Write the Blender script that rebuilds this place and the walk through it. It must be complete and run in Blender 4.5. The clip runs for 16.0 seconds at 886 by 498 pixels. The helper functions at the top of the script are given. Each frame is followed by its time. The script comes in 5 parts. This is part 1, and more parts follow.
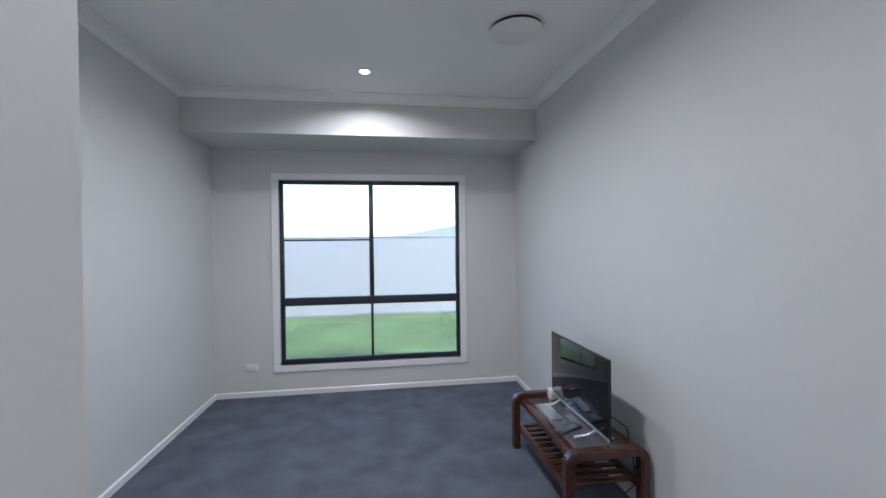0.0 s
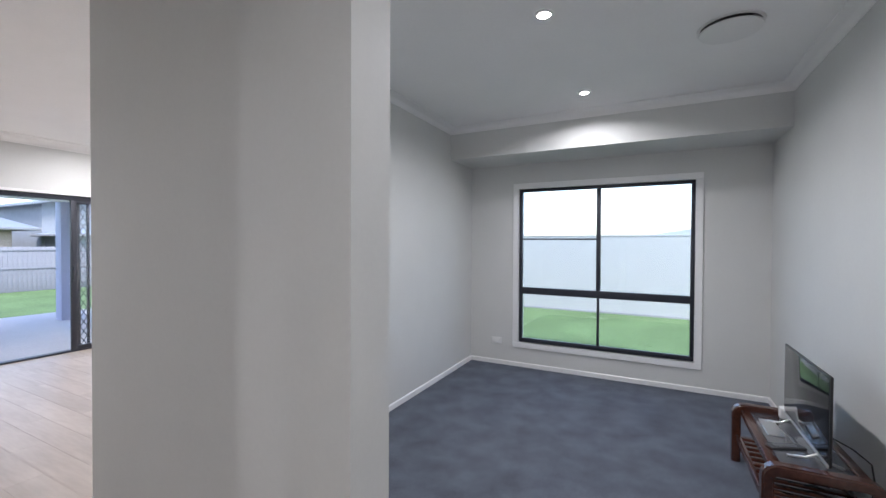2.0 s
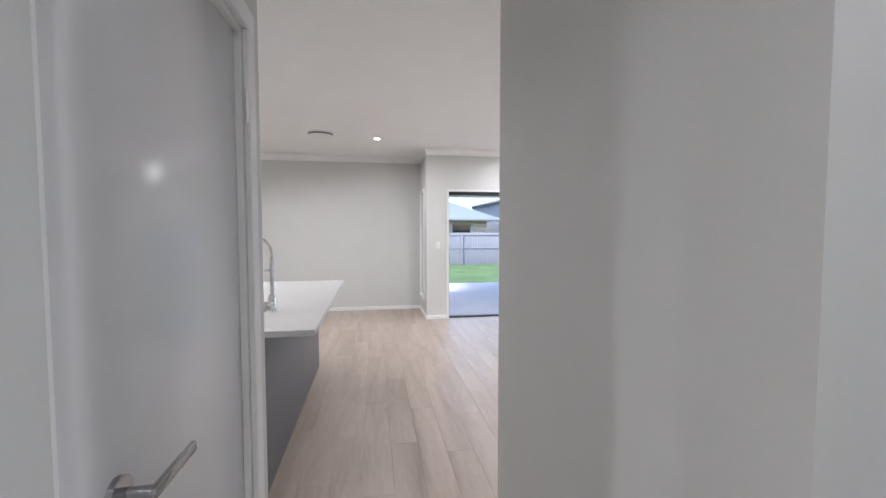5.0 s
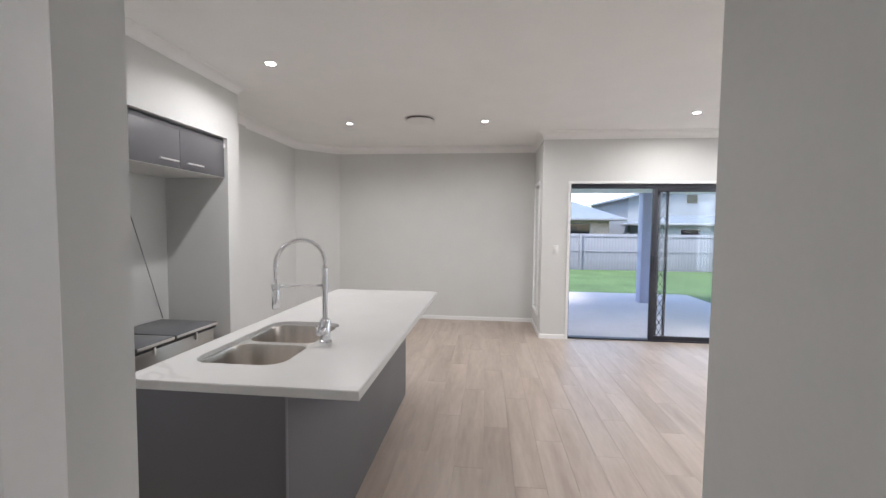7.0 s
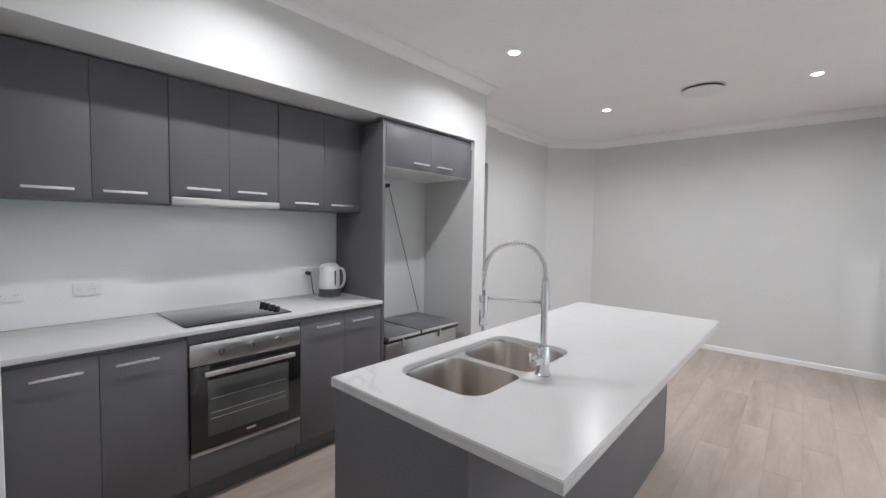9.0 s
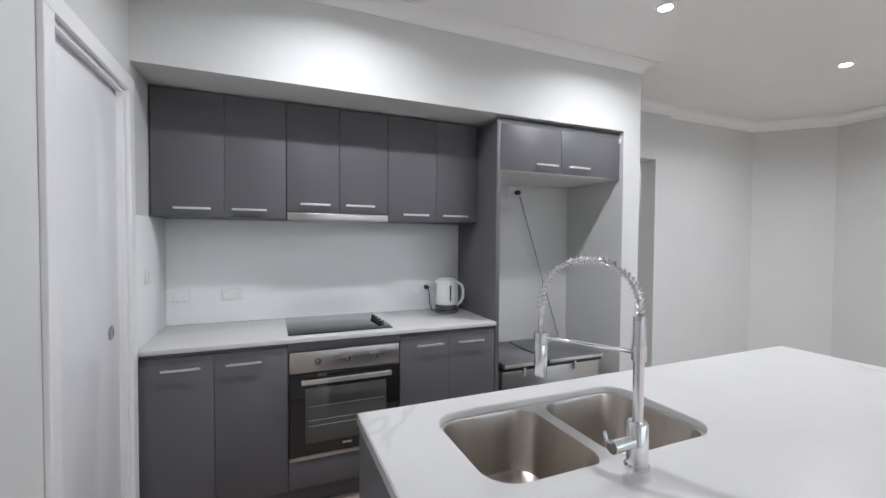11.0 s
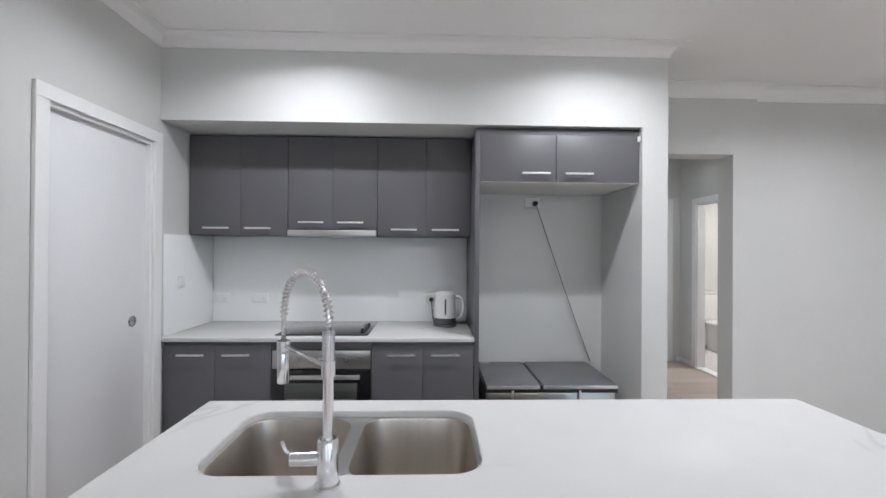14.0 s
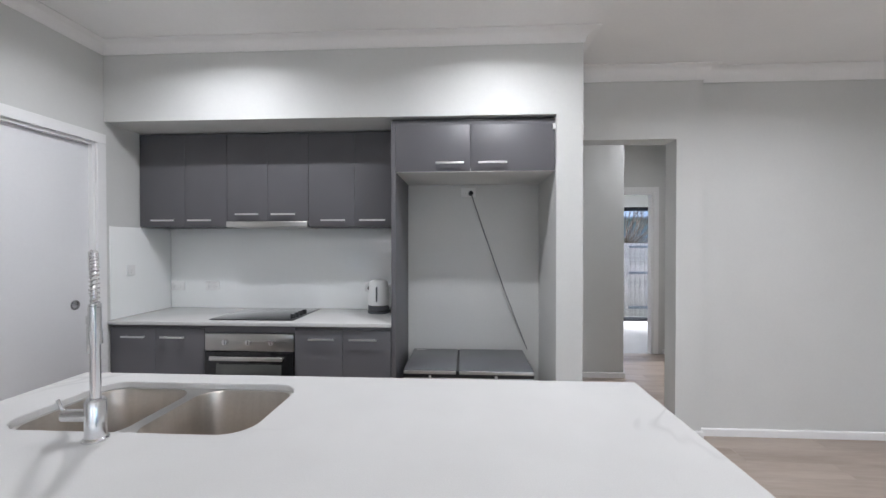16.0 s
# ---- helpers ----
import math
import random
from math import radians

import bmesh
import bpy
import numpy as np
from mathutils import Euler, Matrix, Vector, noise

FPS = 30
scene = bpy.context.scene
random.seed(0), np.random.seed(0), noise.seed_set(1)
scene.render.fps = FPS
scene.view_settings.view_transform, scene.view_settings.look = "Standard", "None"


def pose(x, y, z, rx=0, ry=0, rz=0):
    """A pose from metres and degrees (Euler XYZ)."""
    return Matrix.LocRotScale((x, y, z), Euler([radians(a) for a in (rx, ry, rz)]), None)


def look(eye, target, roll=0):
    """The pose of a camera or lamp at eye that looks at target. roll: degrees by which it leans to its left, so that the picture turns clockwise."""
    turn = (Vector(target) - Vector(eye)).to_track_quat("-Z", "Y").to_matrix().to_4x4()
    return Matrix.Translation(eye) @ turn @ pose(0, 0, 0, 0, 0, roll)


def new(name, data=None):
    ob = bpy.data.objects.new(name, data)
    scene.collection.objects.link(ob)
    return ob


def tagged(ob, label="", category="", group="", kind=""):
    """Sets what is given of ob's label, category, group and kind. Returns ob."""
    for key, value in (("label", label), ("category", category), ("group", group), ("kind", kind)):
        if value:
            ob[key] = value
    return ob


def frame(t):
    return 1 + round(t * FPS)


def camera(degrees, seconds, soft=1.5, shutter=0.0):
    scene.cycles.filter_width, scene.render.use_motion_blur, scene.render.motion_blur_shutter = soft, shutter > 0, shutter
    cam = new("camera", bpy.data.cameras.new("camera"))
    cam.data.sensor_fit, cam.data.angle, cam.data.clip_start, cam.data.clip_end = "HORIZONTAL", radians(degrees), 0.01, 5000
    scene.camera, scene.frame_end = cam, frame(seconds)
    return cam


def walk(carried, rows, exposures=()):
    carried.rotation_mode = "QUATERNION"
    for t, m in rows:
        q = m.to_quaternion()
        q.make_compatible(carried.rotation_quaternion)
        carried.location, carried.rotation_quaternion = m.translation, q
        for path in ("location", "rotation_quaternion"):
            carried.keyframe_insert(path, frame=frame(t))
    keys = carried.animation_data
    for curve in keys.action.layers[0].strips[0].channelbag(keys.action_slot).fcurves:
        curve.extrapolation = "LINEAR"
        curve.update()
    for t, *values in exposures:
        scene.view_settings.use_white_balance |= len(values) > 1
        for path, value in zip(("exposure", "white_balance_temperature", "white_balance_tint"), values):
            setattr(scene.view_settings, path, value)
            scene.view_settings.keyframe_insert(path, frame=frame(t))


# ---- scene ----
cam = camera(94.8, 16.0)
METRES, EYE, TILT, LEAN, TURN = 8.0, 1.5, 0.0, 0.0, -7.7
PATH = [
    (0, (0.303, 0.041, 1.462), (0.59, 2.02, 1.443), -0.7),
    (0.5, (0.315, -0.161, 1.461), (0.448, 1.835, 1.443), -0.6),
    (1, (0.409, -0.319, 1.461), (0.26, 1.676, 1.446), -0.4),
    (1.5, (0.559, -0.448, 1.461), (-0.022, 1.466, 1.445), -0.1),
    (2, (0.709, -0.516, 1.47), (-0.206, 1.262, 1.443), 0.3),
    (2.5, (0.808, -0.509, 1.504), (-0.376, 1.102, 1.422), 0.2),
    (3, (0.845, -0.354, 1.498), (-0.678, 0.939, 1.407), 0.5),
    (3.5, (0.838, -0.327, 1.484), (-0.876, 0.699, 1.397), 0.9),
    (4, (0.793, -0.296, 1.477), (-1.056, 0.461, 1.383), 0.9),
    (4.5, (0.625, -0.227, 1.511), (-1.303, 0.294, 1.401), 1.5),
    (4.7, (0.548, -0.231, 1.474), (-1.401, 0.204, 1.368), 0.8),
    (6.8, (-0.484, -0.119, 1.486), (-2.478, -0.224, 1.375), 0.7),
    (7, (-0.556, -0.125, 1.483), (-2.542, -0.335, 1.377), 0.6),
    (7.5, (-0.707, -0.126, 1.479), (-2.631, -0.663, 1.385), 0.6),
    (8, (-0.806, -0.13, 1.479), (-2.598, -1.013, 1.373), 0.9),
    (8.5, (-0.9, -0.143, 1.478), (-2.544, -1.276, 1.361), 1.0),
    (9, (-1.056, -0.182, 1.471), (-2.551, -1.505, 1.365), 1.0),
    (9.5, (-1.176, -0.207, 1.461), (-2.572, -1.636, 1.36), 0.9),
    (10, (-1.306, -0.222, 1.469), (-2.557, -1.779, 1.37), 0.8),
    (12.5, (-2.228, -0.079, 1.45), (-2.357, -2.074, 1.464), 0.3),
    (13, (-2.42, -0.045, 1.444), (-2.507, -2.043, 1.453), 0.3),
    (13.5, (-2.584, -0.004, 1.471), (-2.653, -2.002, 1.476), 0.4),
    (14, (-2.687, 0.067, 1.472), (-2.745, -1.932, 1.482), 0.4),
    (14.5, (-2.789, 0.158, 1.455), (-2.809, -1.842, 1.47), 0.3),
    (15, (-2.959, 0.218, 1.452), (-2.95, -1.782, 1.434), 0.1),
    (15.5, (-3.174, 0.189, 1.456), (-3.138, -1.81, 1.427), -0.0),
    (16, (-3.436, 0.133, 1.442), (-3.324, -1.864, 1.421), -0.0),
]
walk(cam, [(t, look(eye, target, roll)) for t, eye, target, roll in PATH],
     [(0, 2.27, 5980, 16), (2.0, 2.37, 6200, 15), (4.5, 2.41, 6200, 14), (7.0, 2.24, 6430, 13), (10.0, 2.36, 6050, 12), (12.5, 2.31, 6050, 12), (15.0, 2.30, 6050, 12), (16.0, 2.22, 6080, 12)])

# ---- light ----
CEIL = 2.755
LAMP_POWER = 3.5
world = bpy.data.worlds.new("sky_world")
scene.world = world
world.use_nodes = True
sky = world.node_tree.nodes.new("ShaderNodeTexSky")
sky.sky_type, sky.sun_disc = "NISHITA", False
sky.sun_elevation, sky.sun_rotation = radians(52), radians(130)
sky.air_density, sky.dust_density = 1.0, 1.6
world.node_tree.nodes["Background"].inputs[1].default_value = 0.13
world.node_tree.links.new(sky.outputs[0], world.node_tree.nodes["Background"].inputs[0])
sun = new("sun", bpy.data.lights.new("sun", "SUN"))
sun.data.energy, sun.data.angle, sun.data.color = 1.4, radians(15), (1, 0.97, 0.93)
sun.matrix_world = look((14, -12, 24), (0, 0, 0))
scene.view_settings.exposure = 2.36

for wx, ww in ((-2.33, 0.50), (-5.48, 0.72)):
    glow = new("window_daylight", bpy.data.lights.new("window_daylight", "AREA"))
    glow.data.shape, glow.data.size, glow.data.size_y, glow.data.energy = "RECTANGLE", ww, 1.50, 1.3
    glow.data.color = (0.72, 0.84, 1.0)
    glow.matrix_world = look((wx, 4.592, 1.35), (wx, 0, 1.35))

# Unseen fill added: y 3.8 pair, (-3.4, 2.12), entry, hall, toilet, laundry, corridor.
DOWNLIGHTS_AND_FILL = [(-3.655, -1.825), (-1.98, -1.825), (-5.505, -1.825), (-5.515, -0.165), (-5.3, 2.12), (-3.4, 2.12), (-5.3, 3.8), (-3.4, 3.8),
              (0.85, -1.9), (1.05, -0.25), (0.18, 3.11), (0.155, 1.78), (-6.7, -5.1), (-5.9, -6.7), (-5.5, -4.0)]
LAMP_SHARE = {(1.05, -0.25): 0.42, (-3.655, -1.825): 0.76, (-1.98, -1.825): 0.76, (-5.3, 3.8): 1.6, (-3.4, 3.8): 1.6, (-3.4, 2.12): 1.5, (-5.505, -1.825): 0.8, (-5.5, -4.0): 0.4, (-6.7, -5.1): 1.7, (0.18, 3.11): 0.78, (0.155, 1.78): 1.25}
for lx, ly in DOWNLIGHTS_AND_FILL:
    lamp = new("downlight_and_fill_lamp", bpy.data.lights.new("downlight_and_fill_lamp", "AREA"))
    lamp.data.shape, lamp.data.size, lamp.data.energy = "DISK", 0.085, LAMP_POWER * LAMP_SHARE.get((lx, ly), 1.05)
    lamp.data.color = (1.0, 0.91, 0.83) if lx == -6.7 else (1.0, 0.985, 0.975)
    lamp.data.spread = radians(154 if ly == -1.825 else 155 if ly == 3.11 else 166)
    lamp.location = (lx, ly, CEIL - 0.012)

# ---- materials ----
def mat(name, color, rough=0.5, metal=0.0, vary=0.04, scale=3.0, grain=0.03, grain_scale=60.0, bump=0.0, bump_scale=200.0,
        coat=0.0, spec=0.5):
    m = bpy.data.materials.new(name)
    m.use_nodes = True
    nt = m.node_tree
    b = nt.nodes["Principled BSDF"]
    co = nt.nodes.new("ShaderNodeTexCoord")
    n1, n2 = nt.nodes.new("ShaderNodeTexNoise"), nt.nodes.new("ShaderNodeTexNoise")
    n1.inputs["Scale"].default_value, n2.inputs["Scale"].default_value = scale, grain_scale
    n1.inputs["Detail"].default_value = 4
    for n in (n1, n2):
        nt.links.new(co.outputs["Object"], n.inputs["Vector"])
    def stretch(node, amount):
        r = nt.nodes.new("ShaderNodeMapRange")
        r.inputs["From Min"].default_value, r.inputs["From Max"].default_value = 0.3, 0.7
        r.inputs["To Min"].default_value, r.inputs["To Max"].default_value = 1 - amount, 1 + amount
        nt.links.new(node.outputs[0], r.inputs["Value"])
        return r
    mul = nt.nodes.new("ShaderNodeMath")
    mul.operation = "MULTIPLY"
    nt.links.new(stretch(n1, vary).outputs[0], mul.inputs[0])
    nt.links.new(stretch(n2, grain).outputs[0], mul.inputs[1])
    col = nt.nodes.new("ShaderNodeVectorMath")
    col.operation = "SCALE"
    col.inputs[0].default_value = color
    nt.links.new(mul.outputs[0], col.inputs["Scale"])
    nt.links.new(col.outputs[0], b.inputs["Base Color"])
    b.inputs["Roughness"].default_value, b.inputs["Metallic"].default_value = rough, metal
    b.inputs["Specular IOR Level"].default_value = spec
    b.inputs["Coat Weight"].default_value = coat
    b.inputs["Coat Roughness"].default_value = 0.08
    if bump:
        n3, bm = nt.nodes.new("ShaderNodeTexNoise"), nt.nodes.new("ShaderNodeBump")
        n3.inputs["Scale"].default_value = bump_scale
        nt.links.new(co.outputs["Object"], n3.inputs["Vector"])
        bm.inputs["Strength"].default_value, bm.inputs["Distance"].default_value = bump, 0.004
        nt.links.new(n3.outputs[0], bm.inputs["Height"])
        nt.links.new(bm.outputs[0], b.inputs["Normal"])
    return m


DARKCHROME = mat("dark_chrome_metal", (0.42, 0.42, 0.43), 0.2, 1.0, vary=0.03, grain=0.02)
WALL = mat("warm_grey_wall_paint", (0.66, 0.665, 0.65), 0.6, vary=0.015, grain=0.01, bump=0.04, bump_scale=350)
CEILING = mat("white_ceiling_paint", (0.89, 0.885, 0.875), 0.75, vary=0.012, grain=0.01, bump=0.08, bump_scale=300)
TRIM = mat("white_gloss_trim", (0.86, 0.86, 0.86), 0.3, vary=0.01, grain=0.01)
DOORP = mat("white_door_enamel", (0.78, 0.785, 0.80), 0.19, vary=0.01, grain=0.008, bump=0.012, bump_scale=25)
CARPET = mat("blue_grey_carpet", (0.126, 0.142, 0.174), 0.95, vary=0.20, scale=4.5, grain=0.28, grain_scale=190, bump=1.0, bump_scale=420, spec=0.15)
CAB = mat("charcoal_cabinet_laminate", (0.120, 0.118, 0.127), 0.44, vary=0.03, grain=0.04, grain_scale=400, bump=0.05, bump_scale=500)
CABW = mat("white_melamine", (0.72, 0.72, 0.70), 0.45, vary=0.01, grain=0.01)
STONE = mat("white_engineered_stone", (0.65, 0.65, 0.64), 0.24, vary=0.02, scale=5, grain=0.03, grain_scale=300, spec=0.2)
def add_veins(m, tint, amount):
    """Thin, wandering, slightly darker veins mixed into the base colour."""
    nt = m.node_tree
    b = nt.nodes["Principled BSDF"]
    src = b.inputs["Base Color"].links[0].from_socket
    co, n, mask = nt.nodes.new("ShaderNodeTexCoord"), nt.nodes.new("ShaderNodeTexNoise"), nt.nodes.new("ShaderNodeTexNoise")
    n.inputs["Scale"].default_value, n.inputs["Detail"].default_value, n.inputs["Distortion"].default_value = 1.1, 4, 0.7
    mask.inputs["Scale"].default_value = 1.6
    d, ab, line, gate, m2, mix = [nt.nodes.new(k) for k in ("ShaderNodeMath", "ShaderNodeMath", "ShaderNodeMapRange", "ShaderNodeMapRange", "ShaderNodeMath", "ShaderNodeMix")]
    d.operation, ab.operation, m2.operation, mix.data_type = "SUBTRACT", "ABSOLUTE", "MULTIPLY", "RGBA"
    d.inputs[1].default_value = 0.5
    for node in (n, mask):
        nt.links.new(co.outputs["Object"], node.inputs["Vector"])
    nt.links.new(n.outputs[0], d.inputs[0])
    nt.links.new(d.outputs[0], ab.inputs[0])
    nt.links.new(ab.outputs[0], line.inputs["Value"])
    line.inputs["From Max"].default_value, line.inputs["To Min"].default_value, line.inputs["To Max"].default_value = 0.011, amount, 0.0
    nt.links.new(mask.outputs[0], gate.inputs["Value"])
    gate.inputs["From Min"].default_value, gate.inputs["From Max"].default_value = 0.5, 0.65
    nt.links.new(line.outputs[0], m2.inputs[0])
    nt.links.new(gate.outputs[0], m2.inputs[1])
    for sock in mix.inputs:
        if sock.type == "RGBA" and sock.name == "A":
            nt.links.new(src, sock)
        if sock.type == "RGBA" and sock.name == "B":
            sock.default_value = (*tint, 1)
        if sock.type == "VALUE" and sock.name == "Factor":
            nt.links.new(m2.outputs[0], sock)
    nt.links.new([o for o in mix.outputs if o.type == "RGBA"][0], b.inputs["Base Color"])


add_veins(STONE, (0.42, 0.42, 0.42), 0.38)
GLASSW = mat("white_back_painted_glass", (0.91, 0.925, 0.915), 0.16, vary=0.005, grain=0.005)
STEEL = mat("brushed_stainless_steel", (0.56, 0.55, 0.53), 0.30, 1.0, vary=0.03, grain=0.03, grain_scale=120)
RIMM = mat("satin_stainless_rim", (0.60, 0.59, 0.57), 0.32, 1.0, vary=0.02, grain=0.02)
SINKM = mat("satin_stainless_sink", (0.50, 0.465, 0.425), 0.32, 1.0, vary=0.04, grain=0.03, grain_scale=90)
CHROME = mat("chrome", (0.78, 0.78, 0.79), 0.17, 1.0, vary=0.01, grain=0.01)
NICKEL = mat("satin_nickel_handle", (0.78, 0.78, 0.77), 0.38, 1.0, vary=0.02, grain=0.02)
BLACKG = mat("black_glass", (0.012, 0.012, 0.013), 0.05, vary=0.02, grain=0.02, coat=0.5)
BLACKP = mat("black_plastic", (0.02, 0.02, 0.022), 0.4, vary=0.05, grain=0.05)
LIDM = mat("grey_coated_lid", (0.125, 0.13, 0.14), 0.28, vary=0.03, grain=0.03)
GREYP = mat("dark_grey_plastic", (0.075, 0.078, 0.085), 0.45, vary=0.04, grain=0.04)
WHITEP = mat("white_plastic", (0.80, 0.80, 0.79), 0.3, vary=0.01, grain=0.01)
SLOTM = mat("light_grey_socket_slot", (0.42, 0.42, 0.42), 0.5)
ALU = mat("charcoal_aluminium_frame", (0.035, 0.038, 0.05), 0.4, 0.3, vary=0.05, grain=0.03)
WOOD = mat("dark_red_brown_timber", (0.070, 0.024, 0.015), 0.26, vary=0.3, scale=7, grain=0.25, grain_scale=45, coat=0.4, bump=0.08, bump_scale=60)
TVP = mat("glossy_television_screen", (0.010, 0.011, 0.013), 0.07, vary=0.02, grain=0.02)
PORC = mat("white_porcelain", (0.82, 0.82, 0.80), 0.08, vary=0.01, grain=0.01)
LAUNDRYT = mat("white_floor_tile", (0.66, 0.66, 0.66), 0.2, vary=0.03, grain=0.02)
CONC = mat("pale_patio_concrete", (0.46, 0.43, 0.435), 0.8, vary=0.06, scale=1.2, grain=0.08, grain_scale=40, bump=0.2, bump_scale=120)
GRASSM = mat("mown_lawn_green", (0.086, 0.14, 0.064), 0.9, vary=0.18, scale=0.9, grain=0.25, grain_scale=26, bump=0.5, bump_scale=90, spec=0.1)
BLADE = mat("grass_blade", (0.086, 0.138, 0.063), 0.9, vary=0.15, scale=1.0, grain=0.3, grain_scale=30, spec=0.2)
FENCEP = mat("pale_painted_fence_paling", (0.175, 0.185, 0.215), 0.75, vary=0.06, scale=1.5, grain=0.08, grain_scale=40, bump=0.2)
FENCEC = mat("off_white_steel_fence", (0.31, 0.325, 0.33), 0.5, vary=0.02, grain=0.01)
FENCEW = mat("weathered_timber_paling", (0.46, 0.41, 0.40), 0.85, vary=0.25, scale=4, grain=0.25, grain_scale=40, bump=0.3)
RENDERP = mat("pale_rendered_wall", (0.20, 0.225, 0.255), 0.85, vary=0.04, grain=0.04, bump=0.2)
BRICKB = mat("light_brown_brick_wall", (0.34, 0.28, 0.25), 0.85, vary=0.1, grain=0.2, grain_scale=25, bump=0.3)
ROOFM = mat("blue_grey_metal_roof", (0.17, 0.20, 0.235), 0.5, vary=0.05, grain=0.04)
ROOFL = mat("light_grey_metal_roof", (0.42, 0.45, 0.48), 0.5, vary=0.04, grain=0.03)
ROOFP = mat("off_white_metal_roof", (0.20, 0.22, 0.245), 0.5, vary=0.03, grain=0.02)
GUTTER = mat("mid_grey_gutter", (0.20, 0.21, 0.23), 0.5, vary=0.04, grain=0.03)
POSTM = mat("blue_grey_post_paint", (0.40, 0.41, 0.54), 0.6, vary=0.03, grain=0.03)
SOIL = mat("bare_earth", (0.16, 0.11, 0.08), 0.95, vary=0.2, grain=0.3)


def brush(m, stretch, low, high, shade):
    """Brushed streaks: roughness and tint run in lines; stretch is the noise's scale along x, y, z."""
    nt = m.node_tree
    b = nt.nodes["Principled BSDF"]
    src = b.inputs["Base Color"].links[0].from_socket
    co, mp, n, rr, tint, sc = [nt.nodes.new(k) for k in ("ShaderNodeTexCoord", "ShaderNodeMapping", "ShaderNodeTexNoise", "ShaderNodeMapRange", "ShaderNodeMapRange", "ShaderNodeVectorMath")]
    mp.inputs["Scale"].default_value, sc.operation = stretch, "SCALE"
    n.inputs["Scale"].default_value, n.inputs["Detail"].default_value = 1.0, 5
    nt.links.new(co.outputs["Object"], mp.inputs["Vector"])
    nt.links.new(mp.outputs[0], n.inputs["Vector"])
    for node, a, c in ((rr, low, high), (tint, 1 - shade, 1 + shade)):
        node.inputs["From Min"].default_value, node.inputs["From Max"].default_value = 0.3, 0.7
        node.inputs["To Min"].default_value, node.inputs["To Max"].default_value = a, c
        nt.links.new(n.outputs[0], node.inputs["Value"])
    nt.links.new(rr.outputs[0], b.inputs["Roughness"])
    nt.links.new(src, sc.inputs[0])
    nt.links.new(tint.outputs[0], sc.inputs["Scale"])
    nt.links.new(sc.outputs[0], b.inputs["Base Color"])


# Bowl streaks: brushed grain, with banded reflections also put into the tint.
brush(SINKM, (16, 16, 0.5), 0.28, 0.38, 0.10)
brush(STEEL, (1.2, 1.2, 160), 0.27, 0.36, 0.05)


def glass_mat():
    m = bpy.data.materials.new("clear_window_glass")
    m.use_nodes = True
    b = m.node_tree.nodes["Principled BSDF"]
    b.inputs["Base Color"].default_value = (0.93, 0.97, 0.97, 1)
    b.inputs["Transmission Weight"].default_value = 1
    b.inputs["Roughness"].default_value, b.inputs["IOR"].default_value = 0.0, 1.45
    return m


def glow_mat(name, color, strength):
    m = bpy.data.materials.new(name)
    m.use_nodes = True
    b = m.node_tree.nodes["Principled BSDF"]
    b.inputs["Base Color"].default_value = (0.8, 0.8, 0.8, 1)
    b.inputs["Emission Color"].default_value = (*color, 1)
    b.inputs["Emission Strength"].default_value = strength
    return m


